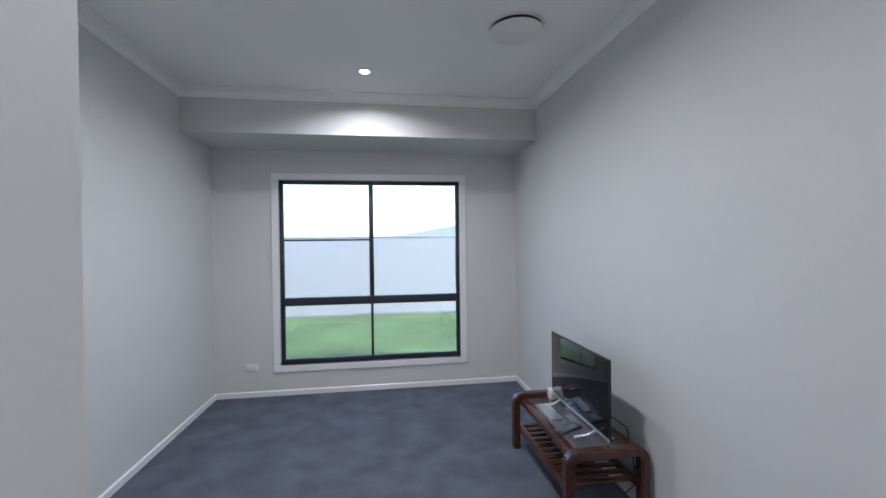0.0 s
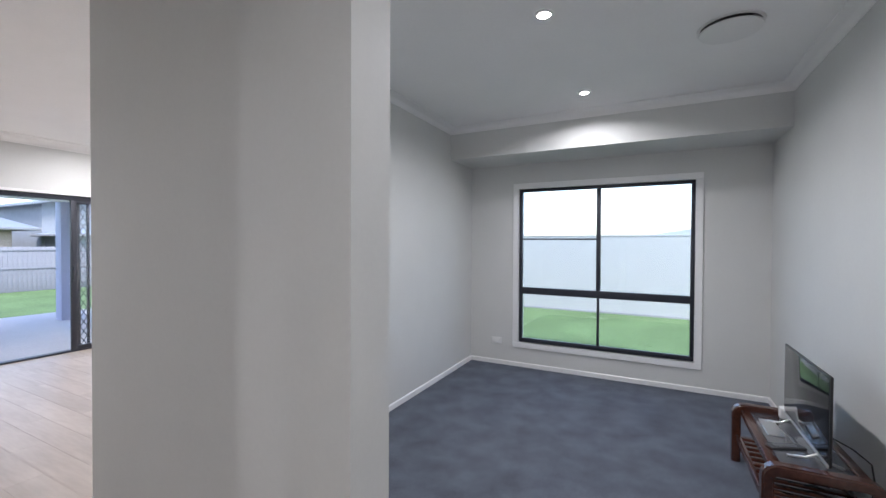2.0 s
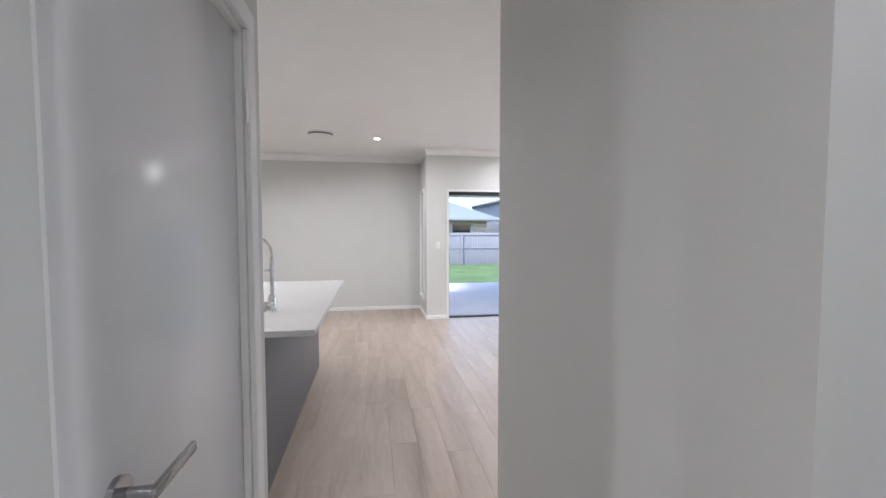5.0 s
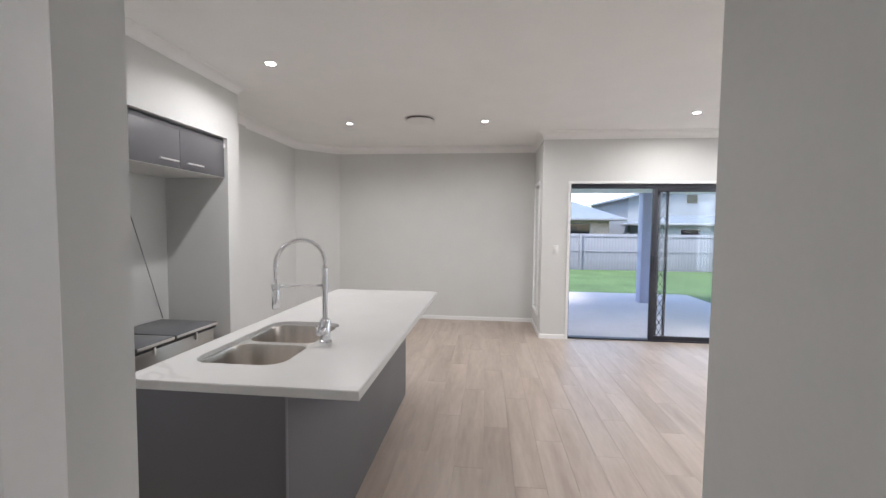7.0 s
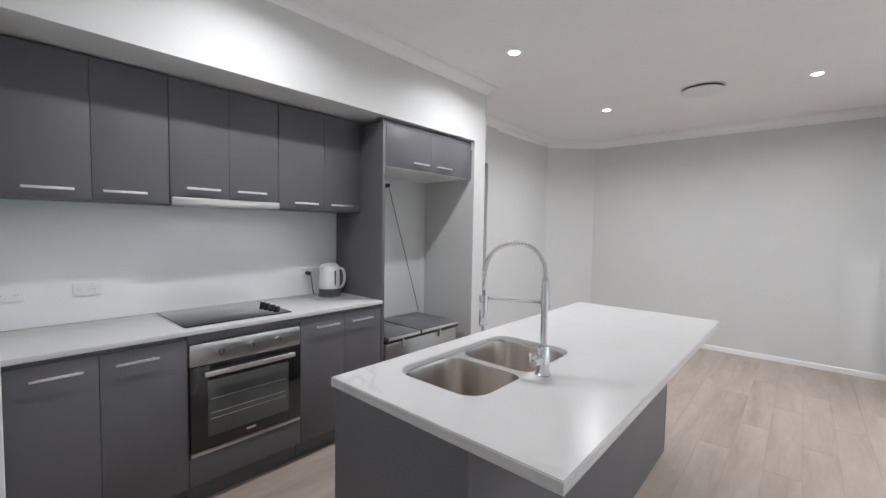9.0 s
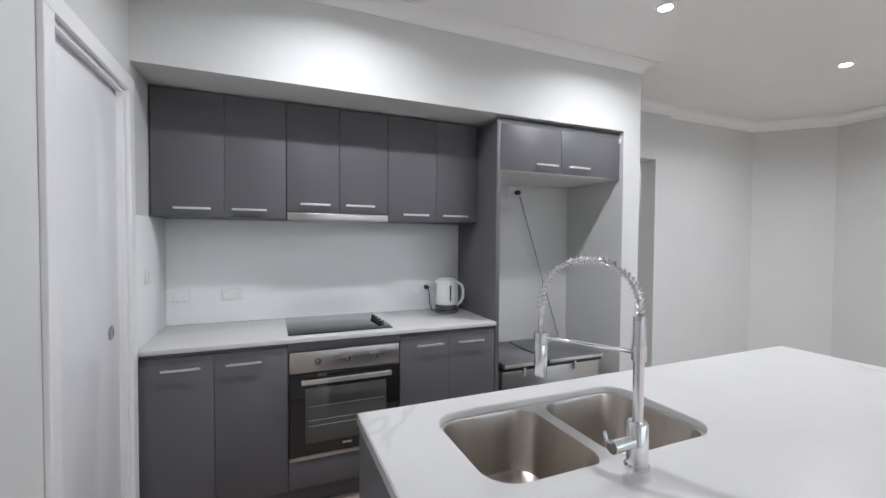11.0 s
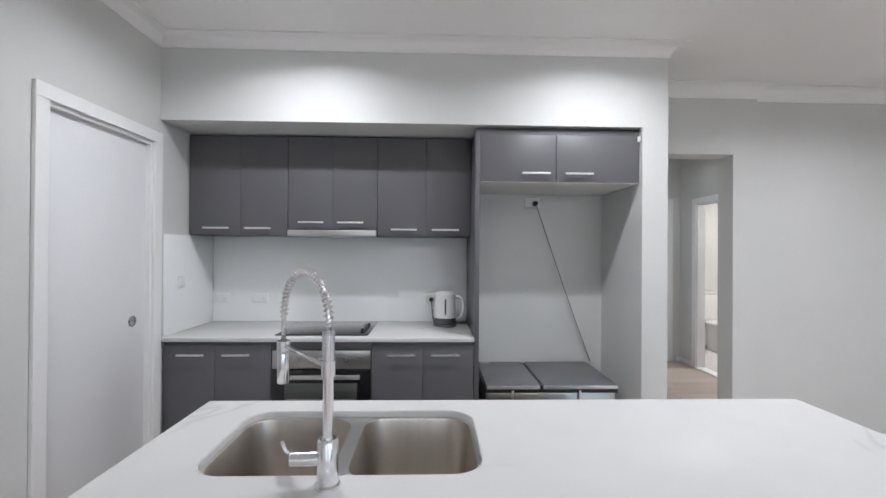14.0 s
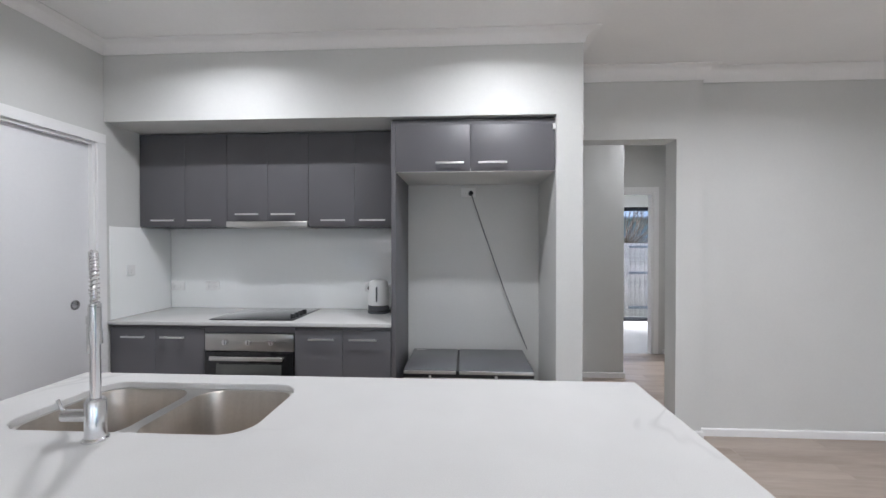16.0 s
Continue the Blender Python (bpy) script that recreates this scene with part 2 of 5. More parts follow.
def plank_mat():
    m = bpy.data.materials.new("pale_oak_vinyl_plank")
    m.use_nodes = True
    nt = m.node_tree
    b = nt.nodes["Principled BSDF"]
    co, mp, info = nt.nodes.new("ShaderNodeTexCoord"), nt.nodes.new("ShaderNodeMapping"), nt.nodes.new("ShaderNodeObjectInfo")
    off = nt.nodes.new("ShaderNodeVectorMath")
    off.operation = "MULTIPLY_ADD"
    comb = nt.nodes.new("ShaderNodeCombineXYZ")
    isl = nt.nodes.new("ShaderNodeNewGeometry")
    add = nt.nodes.new("ShaderNodeMath")
    nt.links.new(info.outputs["Random"], add.inputs[0])
    nt.links.new(isl.outputs["Random Per Island"], add.inputs[1])
    for k in range(3):
        nt.links.new(add.outputs[0], comb.inputs[k])
    nt.links.new(comb.outputs[0], off.inputs[0])
    off.inputs[1].default_value = (37, 23, 11)
    nt.links.new(co.outputs["Object"], off.inputs[2])
    nt.links.new(off.outputs[0], mp.inputs["Vector"])
    mp.inputs["Scale"].default_value = (0.7, 4.5, 1)
    n1, n2 = nt.nodes.new("ShaderNodeTexNoise"), nt.nodes.new("ShaderNodeTexNoise")
    n1.inputs["Scale"].default_value, n1.inputs["Detail"].default_value = 1.1, 6
    n2.inputs["Scale"].default_value, n2.inputs["Detail"].default_value = 9, 8
    n1.inputs["Distortion"].default_value = 0.6
    nt.links.new(mp.outputs[0], n1.inputs["Vector"])
    nt.links.new(mp.outputs[0], n2.inputs["Vector"])
    mix = nt.nodes.new("ShaderNodeMath")
    mix.operation = "MULTIPLY_ADD"
    mix.inputs[1].default_value = 0.35
    nt.links.new(n2.outputs[0], mix.inputs[0])
    nt.links.new(n1.outputs[0], mix.inputs[2])
    ramp = nt.nodes.new("ShaderNodeValToRGB")
    ramp.color_ramp.elements[0].position, ramp.color_ramp.elements[0].color = 0.40, (0.325, 0.260, 0.212, 1)
    ramp.color_ramp.elements[1].position, ramp.color_ramp.elements[1].color = 0.92, (0.50, 0.428, 0.370, 1)
    nt.links.new(mix.outputs[0], ramp.inputs[0])
    tone = nt.nodes.new("ShaderNodeMapRange")
    tone.inputs["To Min"].default_value, tone.inputs["To Max"].default_value = 0.92, 1.07
    tone.inputs["From Max"].default_value = 2.0
    nt.links.new(add.outputs[0], tone.inputs["Value"])
    sc = nt.nodes.new("ShaderNodeVectorMath")
    sc.operation = "SCALE"
    nt.links.new(ramp.outputs[0], sc.inputs[0])
    nt.links.new(tone.outputs[0], sc.inputs["Scale"])
    nt.links.new(sc.outputs[0], b.inputs["Base Color"])
    b.inputs["Roughness"].default_value = 0.4
    bump = nt.nodes.new("ShaderNodeBump")
    bump.inputs["Strength"].default_value, bump.inputs["Distance"].default_value = 0.12, 0.002
    nt.links.new(n2.outputs[0], bump.inputs["Height"])
    nt.links.new(bump.outputs[0], b.inputs["Normal"])
    return m


GLASS, GLOW, PLANK = glass_mat(), glow_mat("lit_diffuser", (1, 0.96, 0.9), 14), plank_mat()


# ---- mesh helpers ----
def bx(bm, x0, x1, y0, y1, z0, z1, bevel=0.0):
    v = bmesh.ops.create_cube(bm, size=1)["verts"]
    for p in v:
        p.co = Vector(((x0 + x1) / 2 + p.co.x * abs(x1 - x0), (y0 + y1) / 2 + p.co.y * abs(y1 - y0), (z0 + z1) / 2 + p.co.z * abs(z1 - z0)))
    if bevel:
        bmesh.ops.bevel(bm, geom=list({e for p in v for e in p.link_edges}), offset=bevel, segments=2, affect="EDGES", profile=0.5)
    return bm


def cyl(bm, p, q, r0, r1=None, n=20):
    p, q = Vector(p), Vector(q)
    r1 = r0 if r1 is None else r1
    m = Matrix.Translation((p + q) / 2) @ (q - p).to_track_quat("Z", "Y").to_matrix().to_4x4()
    bmesh.ops.create_cone(bm, cap_ends=True, segments=n, radius1=r0, radius2=r1, depth=(q - p).length, matrix=m)
    return bm


def tube(bm, pts, r, n=10):
    pts = [Vector(p) for p in pts]
    rings, side = [], None
    for k, p in enumerate(pts):
        d = (pts[min(k + 1, len(pts) - 1)] - pts[max(k - 1, 0)]).normalized()
        if side is None:
            side = d.orthogonal().normalized()
        side = (side - d * side.dot(d)).normalized()
        up = d.cross(side)
        rings.append([bm.verts.new(p + r * (math.cos(a) * side + math.sin(a) * up)) for a in np.linspace(0, 2 * math.pi, n, endpoint=False)])
    for a, b in zip(rings, rings[1:]):
        for k in range(n):
            bm.faces.new((a[k], a[(k + 1) % n], b[(k + 1) % n], b[k]))
    bm.faces.new(rings[0][::-1])
    bm.faces.new(rings[-1])
    return bm


def lathe(bm, profile, centre, n=28):
    cx, cy, cz = centre
    rings = []
    for r, z in profile:
        rings.append([bm.verts.new((cx + r * math.cos(a), cy + r * math.sin(a), cz + z)) for a in np.linspace(0, 2 * math.pi, n, endpoint=False)])
    for a, b in zip(rings, rings[1:]):
        for k in range(n):
            bm.faces.new((a[k], a[(k + 1) % n], b[(k + 1) % n], b[k]))
    bm.faces.new(rings[0][::-1])
    bm.faces.new(rings[-1])
    bmesh.ops.recalc_face_normals(bm, faces=bm.faces[:])
    return bm


def rrect(x0, x1, y0, y1, r, n=6):
    out = []
    for cx, cy, a0 in ((x1 - r, y1 - r, 0), (x0 + r, y1 - r, 90), (x0 + r, y0 + r, 180), (x1 - r, y0 + r, 270)):
        for k in range(n + 1):
            a = radians(a0 + 90 * k / n)
            out.append((cx + r * math.cos(a), cy + r * math.sin(a)))
    return out


def plate(bm, outer, holes, z0, z1):
    edges = []
    for loop in (outer, *holes):
        vs = [bm.verts.new((x, y, z1)) for x, y in loop]
        edges += [bm.edges.new((a, b)) for a, b in zip(vs, vs[1:] + vs[:1])]
    made = bmesh.ops.triangle_fill(bm, use_beauty=True, use_dissolve=False, edges=edges)
    faces = [g for g in made["geom"] if isinstance(g, bmesh.types.BMFace)]
    ext = bmesh.ops.extrude_face_region(bm, geom=faces)
    bmesh.ops.translate(bm, vec=(0, 0, z0 - z1), verts=[g for g in ext["geom"] if isinstance(g, bmesh.types.BMVert)])
    bmesh.ops.recalc_face_normals(bm, faces=bm.faces[:])
    return bm


def sweep(bm, line, profile, closed=False):
    """line: plan points with the room on their left; profile: (out from the wall, height)."""
    pts = [Vector(p) for p in line]
    n = len(pts)
    rings = []
    for k, p in enumerate(pts):
        dirs = []
        if k > 0 or closed:
            dirs.append((p - pts[k - 1]).normalized())
        if k < n - 1 or closed:
            dirs.append((pts[(k + 1) % n] - p).normalized())
        norms = [Vector((-d.y, d.x)) for d in dirs]
        if len(norms) == 2:
            s = norms[0] + norms[1]
            off = s / max(0.2, 1 + norms[0].dot(norms[1]))
        else:
            off = norms[0]
        rings.append([bm.verts.new((p.x + off.x * o, p.y + off.y * o, z)) for o, z in profile])
    pairs = list(zip(rings, rings[1:])) + ([(rings[-1], rings[0])] if closed else [])
    m = len(profile)
    for a, b in pairs:
        for k in range(m):
            bm.faces.new((a[k], b[k], b[(k + 1) % m], a[(k + 1) % m]))
    if not closed:
        bm.faces.new(rings[0])
        bm.faces.new(rings[-1][::-1])
    bmesh.ops.recalc_face_normals(bm, faces=bm.faces[:])
    return bm


def finish(name, bm, material, smooth=False):
    me = bpy.data.meshes.new(name)
    if smooth:
        for f in bm.faces:
            f.smooth = True
        for e in bm.edges:
            if len(e.link_faces) == 2 and e.calc_face_angle(0) > radians(38):
                e.smooth = False
    bm.to_mesh(me)
    bm.free()
    for m in (material if isinstance(material, (list, tuple)) else (material,)):
        me.materials.append(m)
    return new(name, me)


def part(name, bm, material, parent, label="", smooth=True):
    ob = finish(name, bm, material, smooth)
    ob.parent = parent
    ob.matrix_parent_inverse = parent.matrix_world.inverted() if parent.parent is None else Matrix.Identity(4)
    if parent.parent is None:
        ob.matrix_parent_inverse = Matrix.Translation(-parent.location)
    return tagged(ob, label)


def thing(name, place, label, category, group=""):
    ob = new(name)
    ob.location = place
    ob.empty_display_size = 0.1
    return tagged(ob, label, category, group)


def setting(name, bm, material, label, category="", smooth=False):
    return tagged(finish(name, bm, material, smooth), label, category or name.split("_")[0], "", "structure")


def B():
    return bmesh.new()


def box(*a, **k):
    return bx(bmesh.new(), *a, **k)


# ---- structure ----
H = CEIL
WALL_TXT = "smooth warm light grey painted plasterboard wall"
def walls(name, boxes, label=WALL_TXT):
    bm = B()
    for b in boxes:
        bx(bm, *b)
    return setting(name, bm, WALL, label, "wall")


walls("wall_window", [(-1.552, -0.713, 4.22, 4.44, 0, H), (1.085, 1.9, 4.22, 4.44, 0, H), (-0.713, 1.085, 4.22, 4.44, 0, 0.30), (-0.713, 1.085, 4.22, 4.44, 2.12, H)],
      "light grey painted wall around the large bedroom window")
walls("wall_media_west", [(-1.552, -1.32, 0.395, 4.22, 0, H)])
walls("wall_hall", [(-1.32, -0.055, 0.395, 0.587, 0, H)])
walls("wall_living_corner", [(-1.552, -1.32, 4.44, 4.6, 0, H)])
walls("wall_media_east", [(1.69, 1.9, -3.3, 4.22, 0, H)])
walls("wall_entry", [(0.06, 1.69, -3.3, -3.2, 0, H), (-0.04, 0.06, -3.3, -0.69, 0, H)])
walls("wall_door", [(-1.057, -0.885, -0.69, -0.6, 0, H), (-0.120, 0.06, -0.69, -0.6, 0, H), (-0.885, -0.120, -0.69, -0.6, 2.06, H)], "light grey wall around the closed white hall door")
walls("wall_pantry", [(-1.057, -0.967, -1.70, -0.69, 0, H), (-1.057, -0.967, -3.03, -2.36, 0, H), (-1.057, -0.967, -2.36, -1.70, 2.10, H)], "light grey wall around the white pantry door")
walls("wall_kitchen_back", [(-4.157, -0.967, -3.12, -3.03, 0, H)])
walls("wall_kitchen_nib", [(-4.157, -3.995, -3.03, -2.425, 0, H)], "light grey wall end beside the fridge alcove")
walls("bulkhead_kitchen", [(-3.995, -1.057, -3.03, -2.425, 2.25, H)], "light grey bulkhead above the kitchen cupboards")
walls("bulkhead_window", [(-1.32, 1.69, 3.61, 4.22, 2.41, H)], "light grey bulkhead above the bedroom window")
walls("wall_corridor_front", [(-4.157, -4.157 + 0.02, -3.14, -3.12, 0, H), (-5.183, -4.995, -3.15, -2.985, 0, H), (-4.995, -4.157, -3.15, -2.985, 2.226, H)], "light grey wall with a tall square opening to the corridor")
walls("wall_living_south", [(-6.55, -5.183, -3.15, -3.04, 0, H)])
walls("wall_far", [(-7.2, -7.06, -2.53, 0.615, 0, H)])
walls("wall_return", [(-7.2, -6.86, 0.615, 0.74, 0, H), (-6.42, -6.12, 0.615, 0.74, 0, H), (-6.86, -6.42, 0.615, 0.74, 0, 0.3), (-6.86, -6.42, 0.615, 0.74, 2.1, H)])
walls("wall_slider_pier", [(-6.32, -6.12, 0.74, 0.98, 0, H)], "narrow light grey wall pier beside the sliding glass door")
walls("wall_slider_north", [(-6.32, -6.12, 3.64, 4.6, 0, H)], "light grey wall past the sliding glass door")
walls("wall_slider_head", [(-6.32, -6.12, 0.98, 3.64, 2.075, H)], "light grey wall above the sliding glass door")
walls("wall_living_north", [(-6.32, -5.84, 4.6, 4.75, 0, H), (-5.12, -2.58, 4.6, 4.75, 0, H), (-2.08, -1.552, 4.6, 4.75, 0, H),
                            (-5.84, -5.12, 4.6, 4.75, 0, 0.6), (-5.84, -5.12, 4.6, 4.75, 2.1, H), (-2.58, -2.08, 4.6, 4.75, 0, 0.6), (-2.58, -2.08, 4.6, 4.75, 2.1, H)],
      "light grey painted wall with two tall narrow windows")
bm = B()
q = [(-6.55, -3.04), (-7.06, -2.53), (-7.2, -2.53), (-7.2, -3.15), (-6.55, -3.15)]
plate(bm, q, [], 0, H)
setting("wall_diagonal", bm, WALL, "light grey painted angled wall across the room corner", "wall")
walls("wall_corridor_turn", [(-4.9, -4.1, -4.47, -4.37, 0, H)])
walls("wall_corridor_side", [(-4.157, -4.06, -4.37, -3.12, 0, H)])
walls("wall_corridor_east", [(-5.14, -4.9, -5.49, -4.37, 0, H)])
walls("wall_corridor_end", [(-6.09, -5.90, -5.49, -5.39, 0, H), (-5.90, -5.14, -5.49, -5.39, 2.13, H)], "light grey wall around the laundry doorway")
walls("wall_toilet", [(-6.19, -6.09, -4.25, -3.15, 0, H), (-6.19, -6.09, -5.49, -5.06, 0, H), (-6.45, -6.37, -6.35, -5.49, 0, H), (-6.37, -6.19, -5.59, -5.49, 0, H), (-6.19, -6.09, -5.06, -4.25, 2.10, H),
                      (-7.6, -6.19, -4.2, -4.1, 0, H), (-7.6, -6.37, -6.45, -6.35, 0, H), (-7.7, -7.6, -7.9, -4.1, 0, H)])
walls("wall_laundry", [(-7.6, -6.97, -7.85, -7.7, 0, H), (-5.2, -4.6, -7.85, -7.7, 0, H), (-6.97, -5.2, -7.85, -7.7, 2.15, H), (-4.7, -4.6, -7.7, -5.49, 0, H), (-5.14, -4.6, -5.49, -5.39, 0, H)])

bm = B()
bx(bm, -7.7, 1.9, -7.9, 0.74, H, H + 0.12)
bx(bm, -6.32, 1.9, 0.74, 4.75, H, H + 0.12)
setting("ceiling", bm, CEILING, "flat white painted plasterboard ceiling", "ceiling")

# cornice
def cove(d, w=0.085):
    pts = [(0, H - 0.001), (0, H - d), (0.008, H - d)]
    for k in range(1, 7):
        a = radians(90 * k / 7)
        pts.append((0.008 + (w - 0.014) * (1 - math.cos(a)), H - d + (d - 0.010) * math.sin(a)))
    return pts + [(w, H - 0.008), (w, H - 0.001)]


OUT1 = [(0.06, -3.2), (1.69, -3.2), (1.69, 3.61), (-1.32, 3.61), (-1.32, 0.587), (-0.055, 0.587), (-0.055, 0.395), (-1.552, 0.395)]
OUT2 = [(-4.157, -2.985), (-4.157, -2.425), (-1.057, -2.425), (-1.057, -0.6), (0.06, -0.6), (0.06, -3.2)]
OUT3 = [(-1.552, 0.395), (-1.552, 4.6), (-6.12, 4.6), (-6.12, 0.615), (-7.06, 0.615), (-7.06, -2.53), (-6.55, -3.04), (-5.183, -3.04), (-5.183, -2.985), (-4.157, -2.985)]
for name, line, drop in (("cornice_media", OUT1, 0.068), ("cornice_kitchen", OUT2, 0.072), ("cornice_living", OUT3, 0.10)):
    bm = sweep(B(), line, cove(drop))
    setting(name, bm, CEILING, "white coved plaster cornice between wall and ceiling", "cornice", True)

# skirting
SK = [(0, 0.0), (0.013, 0.0), (0.013, 0.050), (0.006, 0.058), (0, 0.058)]
lines = [[(0.06, -0.69), (0.06, -3.2), (1.69, -3.2), (1.69, 4.22), (-1.32, 4.22), (-1.32, 0.587), (-0.055, 0.587), (-0.055, 0.395), (-1.552, 0.395), (-1.552, 4.6), (-6.12, 4.6), (-6.12, 3.72)],
         [(-6.12, 0.94), (-6.12, 0.615), (-7.06, 0.615), (-7.06, -2.53), (-6.55, -3.04), (-5.183, -3.04), (-5.183, -2.985), (-4.995, -2.985), (-4.995, -3.15)],
         [(-4.157, -3.0), (-4.157, -2.425), (-3.995, -2.425), (-3.995, -3.03), (-2.99, -3.03)],
         [(-1.057, -1.63), (-1.057, -0.6), (-0.95, -0.6)], [(-0.09, -0.6), (0.06, -0.6), (0.06, -0.69)],
         [(-6.09, -5.15), (-6.09, -5.39), (-6.03, -5.39)], [(-5.14, -5.39), (-5.14, -4.37), (-4.157, -4.37)],
         [(-6.09, -3.15), (-6.09, -4.19)]]
bm = B()
for l in lines:
    sweep(bm, l, SK)
setting("baseboard", bm, TRIM, "narrow white painted timber skirting board", "baseboard")


def door_trim(name, axis, plane, a0, a1, top, side, w=0.066, t=0.018, bottom=None):
    """Architrave round an opening. side: +1 or -1, the way the trim stands off the wall."""
    bm = B()
    lo, hi = (plane, plane + side * t) if side > 0 else (plane + side * t, plane)
    def b(u0, u1, z0, z1):
        if axis == "x":
            bx(bm, lo, hi, u0, u1, z0, z1, 0.003)
        else:
            bx(bm, u0, u1, lo, hi, z0, z1, 0.003)
    zb = 0 if bottom is None else bottom
    b(a0 - w, a0, zb, top)
    b(a1, a1 + w, zb, top)
    b(a0 - w, a1 + w, top, top + w)
    if bottom is not None:
        b(a0 - w, a1 + w, bottom - w, bottom)
    return setting(name, bm, TRIM, "white painted timber architrave", "trim")


door_trim("trim_window", "y", 4.22, -0.713, 1.085, 2.12, -1, 0.064, bottom=0.30)
door_trim("trim_pantry", "x", -1.057, -2.36, -1.70, 2.10, -1, 0.064)
door_trim("trim_toilet", "x", -6.09, -5.06, -4.25, 2.10, 1, 0.07)
door_trim("trim_laundry", "y", -5.39, -5.90, -5.14 + 0.07, 2.13, 1, 0.07)
bm = B()
for b in ((-0.949, -0.885, -0.6, -0.582, 0, 2.06), (-0.949, -0.120, -0.6, -0.582, 2.06, 2.124)):
    bx(bm, *b, 0.003)
for b in ((-0.885, -0.868, -0.69, -0.6, 0, 2.06), (-0.132, -0.120, -0.69, -0.603, 0, 2.06), (-0.868, -0.132, -0.69, -0.6, 2.043, 2.06)):
    bx(bm, *b)
setting("trim_hall_door", bm, TRIM, "white painted timber door frame and architrave", "trim")
bm = B()
for b in ((-1.057, -0.967, -2.36, -2.342, 0, 2.10), (-1.057, -0.967, -1.718, -1.70, 0, 2.10), (-1.057, -0.967, -2.342, -1.718, 2.082, 2.10)):
    bx(bm, *b)
setting("jamb_pantry", bm, TRIM, "white painted timber door jamb", "trim")
bm = B()
for b in ((-6.19, -6.09, -5.06, -5.042, 0, 2.10), (-6.19, -6.09, -4.268, -4.25, 0, 2.10), (-6.19, -6.09, -5.042, -4.268, 2.082, 2.10),
          (-5.90, -5.882, -5.49, -5.39, 0, 2.13), (-5.882, -5.14, -5.49, -5.39, 2.112, 2.13)):
    bx(bm, *b)
setting("jamb_corridor", bm, TRIM, "white painted timber door jambs", "trim")
bm = B()
for b in ((-6.32, -6.105, 0.945, 0.98, 0, 2.11), (-6.32, -6.105, 3.64, 3.675, 0, 2.11), (-6.32, -6.105, 0.98, 3.64, 2.078, 2.11)):
    bx(bm, b[0] + 0.205, *b[1:])
setting("trim_slider", bm, TRIM, "thin white painted trim round the sliding door", "trim")

# floors
FZ = -0.004
setting("floor_slab", bx(box(-7.7, 1.9, -7.9, 0.74, -0.14, -0.012), -6.32, 1.9, 0.74, 4.75, -0.14, -0.012), CONC, "grey concrete floor slab", "floor")
setting("carpet", box(-1.32, 1.69, 0.40, 4.22, -0.012, 0.006), CARPET, "dark blue-grey cut pile carpet with footprints in the pile", "carpet")
setting("floor_laundry", bx(bx(box(-6.09, -4.7, -7.7, -5.39, -0.012, 0.0), -6.37, -6.09, -7.7, -5.59, -0.012, 0.0), -7.6, -6.37, -7.7, -6.45, -0.012, 0.0), LAUNDRYT, "white tiled laundry floor", "floor")
setting("floor_toilet", bx(box(-7.6, -6.19, -5.49, -4.2, -0.012, 0.0), -7.6, -6.45, -6.35, -5.49, -0.012, 0.0), LAUNDRYT, "white tiled toilet floor", "floor")
setting("threshold", box(-6.19, -6.07, -5.042, -4.268, 0.0, 0.012), TRIM, "white door threshold strip", "threshold")


# ---- windows and doors ----
def pane(parent, b, label=""):
    ob = part("pane", box(*b), GLASS, parent, label, False)
    ob.visible_shadow = False
    return ob


w = thing("window_1", (0.18, 4.27, 0.30), "charcoal aluminium sliding window with four clear panes and white trim", "window")
tagged(w, kind="structure")
y0, y1 = 4.25, 4.30
for b in ((-0.713, 1.085, y0, y1, 0.30, 0.345), (-0.713, 1.085, y0, y1, 2.085, 2.12), (-0.713, -0.678, y0, y1, 0.345, 2.085), (1.050, 1.085, y0, y1, 0.345, 2.085)):
    part("window_frame", box(*b, 0.003), ALU, w)
part("transom", box(-0.678, 1.05, y0 - 0.01, y1 - 0.012, 0.875, 0.955, 0.004), ALU, w)
part("mullion", box(0.155, 0.20, y0 + 0.003, y1 - 0.003, 0.955, 2.085, 0.003), ALU, w)
part("mullion", box(0.165, 0.19, y0 + 0.003, y1 - 0.003, 0.345, 0.875, 0.003), ALU, w)
part("glazing_bar", box(-0.678, 0.155, y0 + 0.006, y1 - 0.01, 1.518, 1.535, 0.002), ALU, w)
part("latch", box(-0.70, -0.684, y0 - 0.018, y0 - 0.001, 1.30, 1.38, 0.003), ALU, w)
for b in ((-0.678, 0.155, 4.28, 4.284, 0.955, 1.518), (-0.678, 0.155, 4.28, 4.284, 1.535, 2.085), (0.20, 1.05, 4.27, 4.274, 0.955, 2.085),
          (-0.678, 0.165, 4.275, 4.279, 0.345, 0.875), (0.19, 1.05, 4.275, 4.279, 0.345, 0.875)):
    pane(w, b)
part("window_sill", box(-0.713, 1.085, 4.205, 4.248, 0.285, 0.30), TRIM, w)

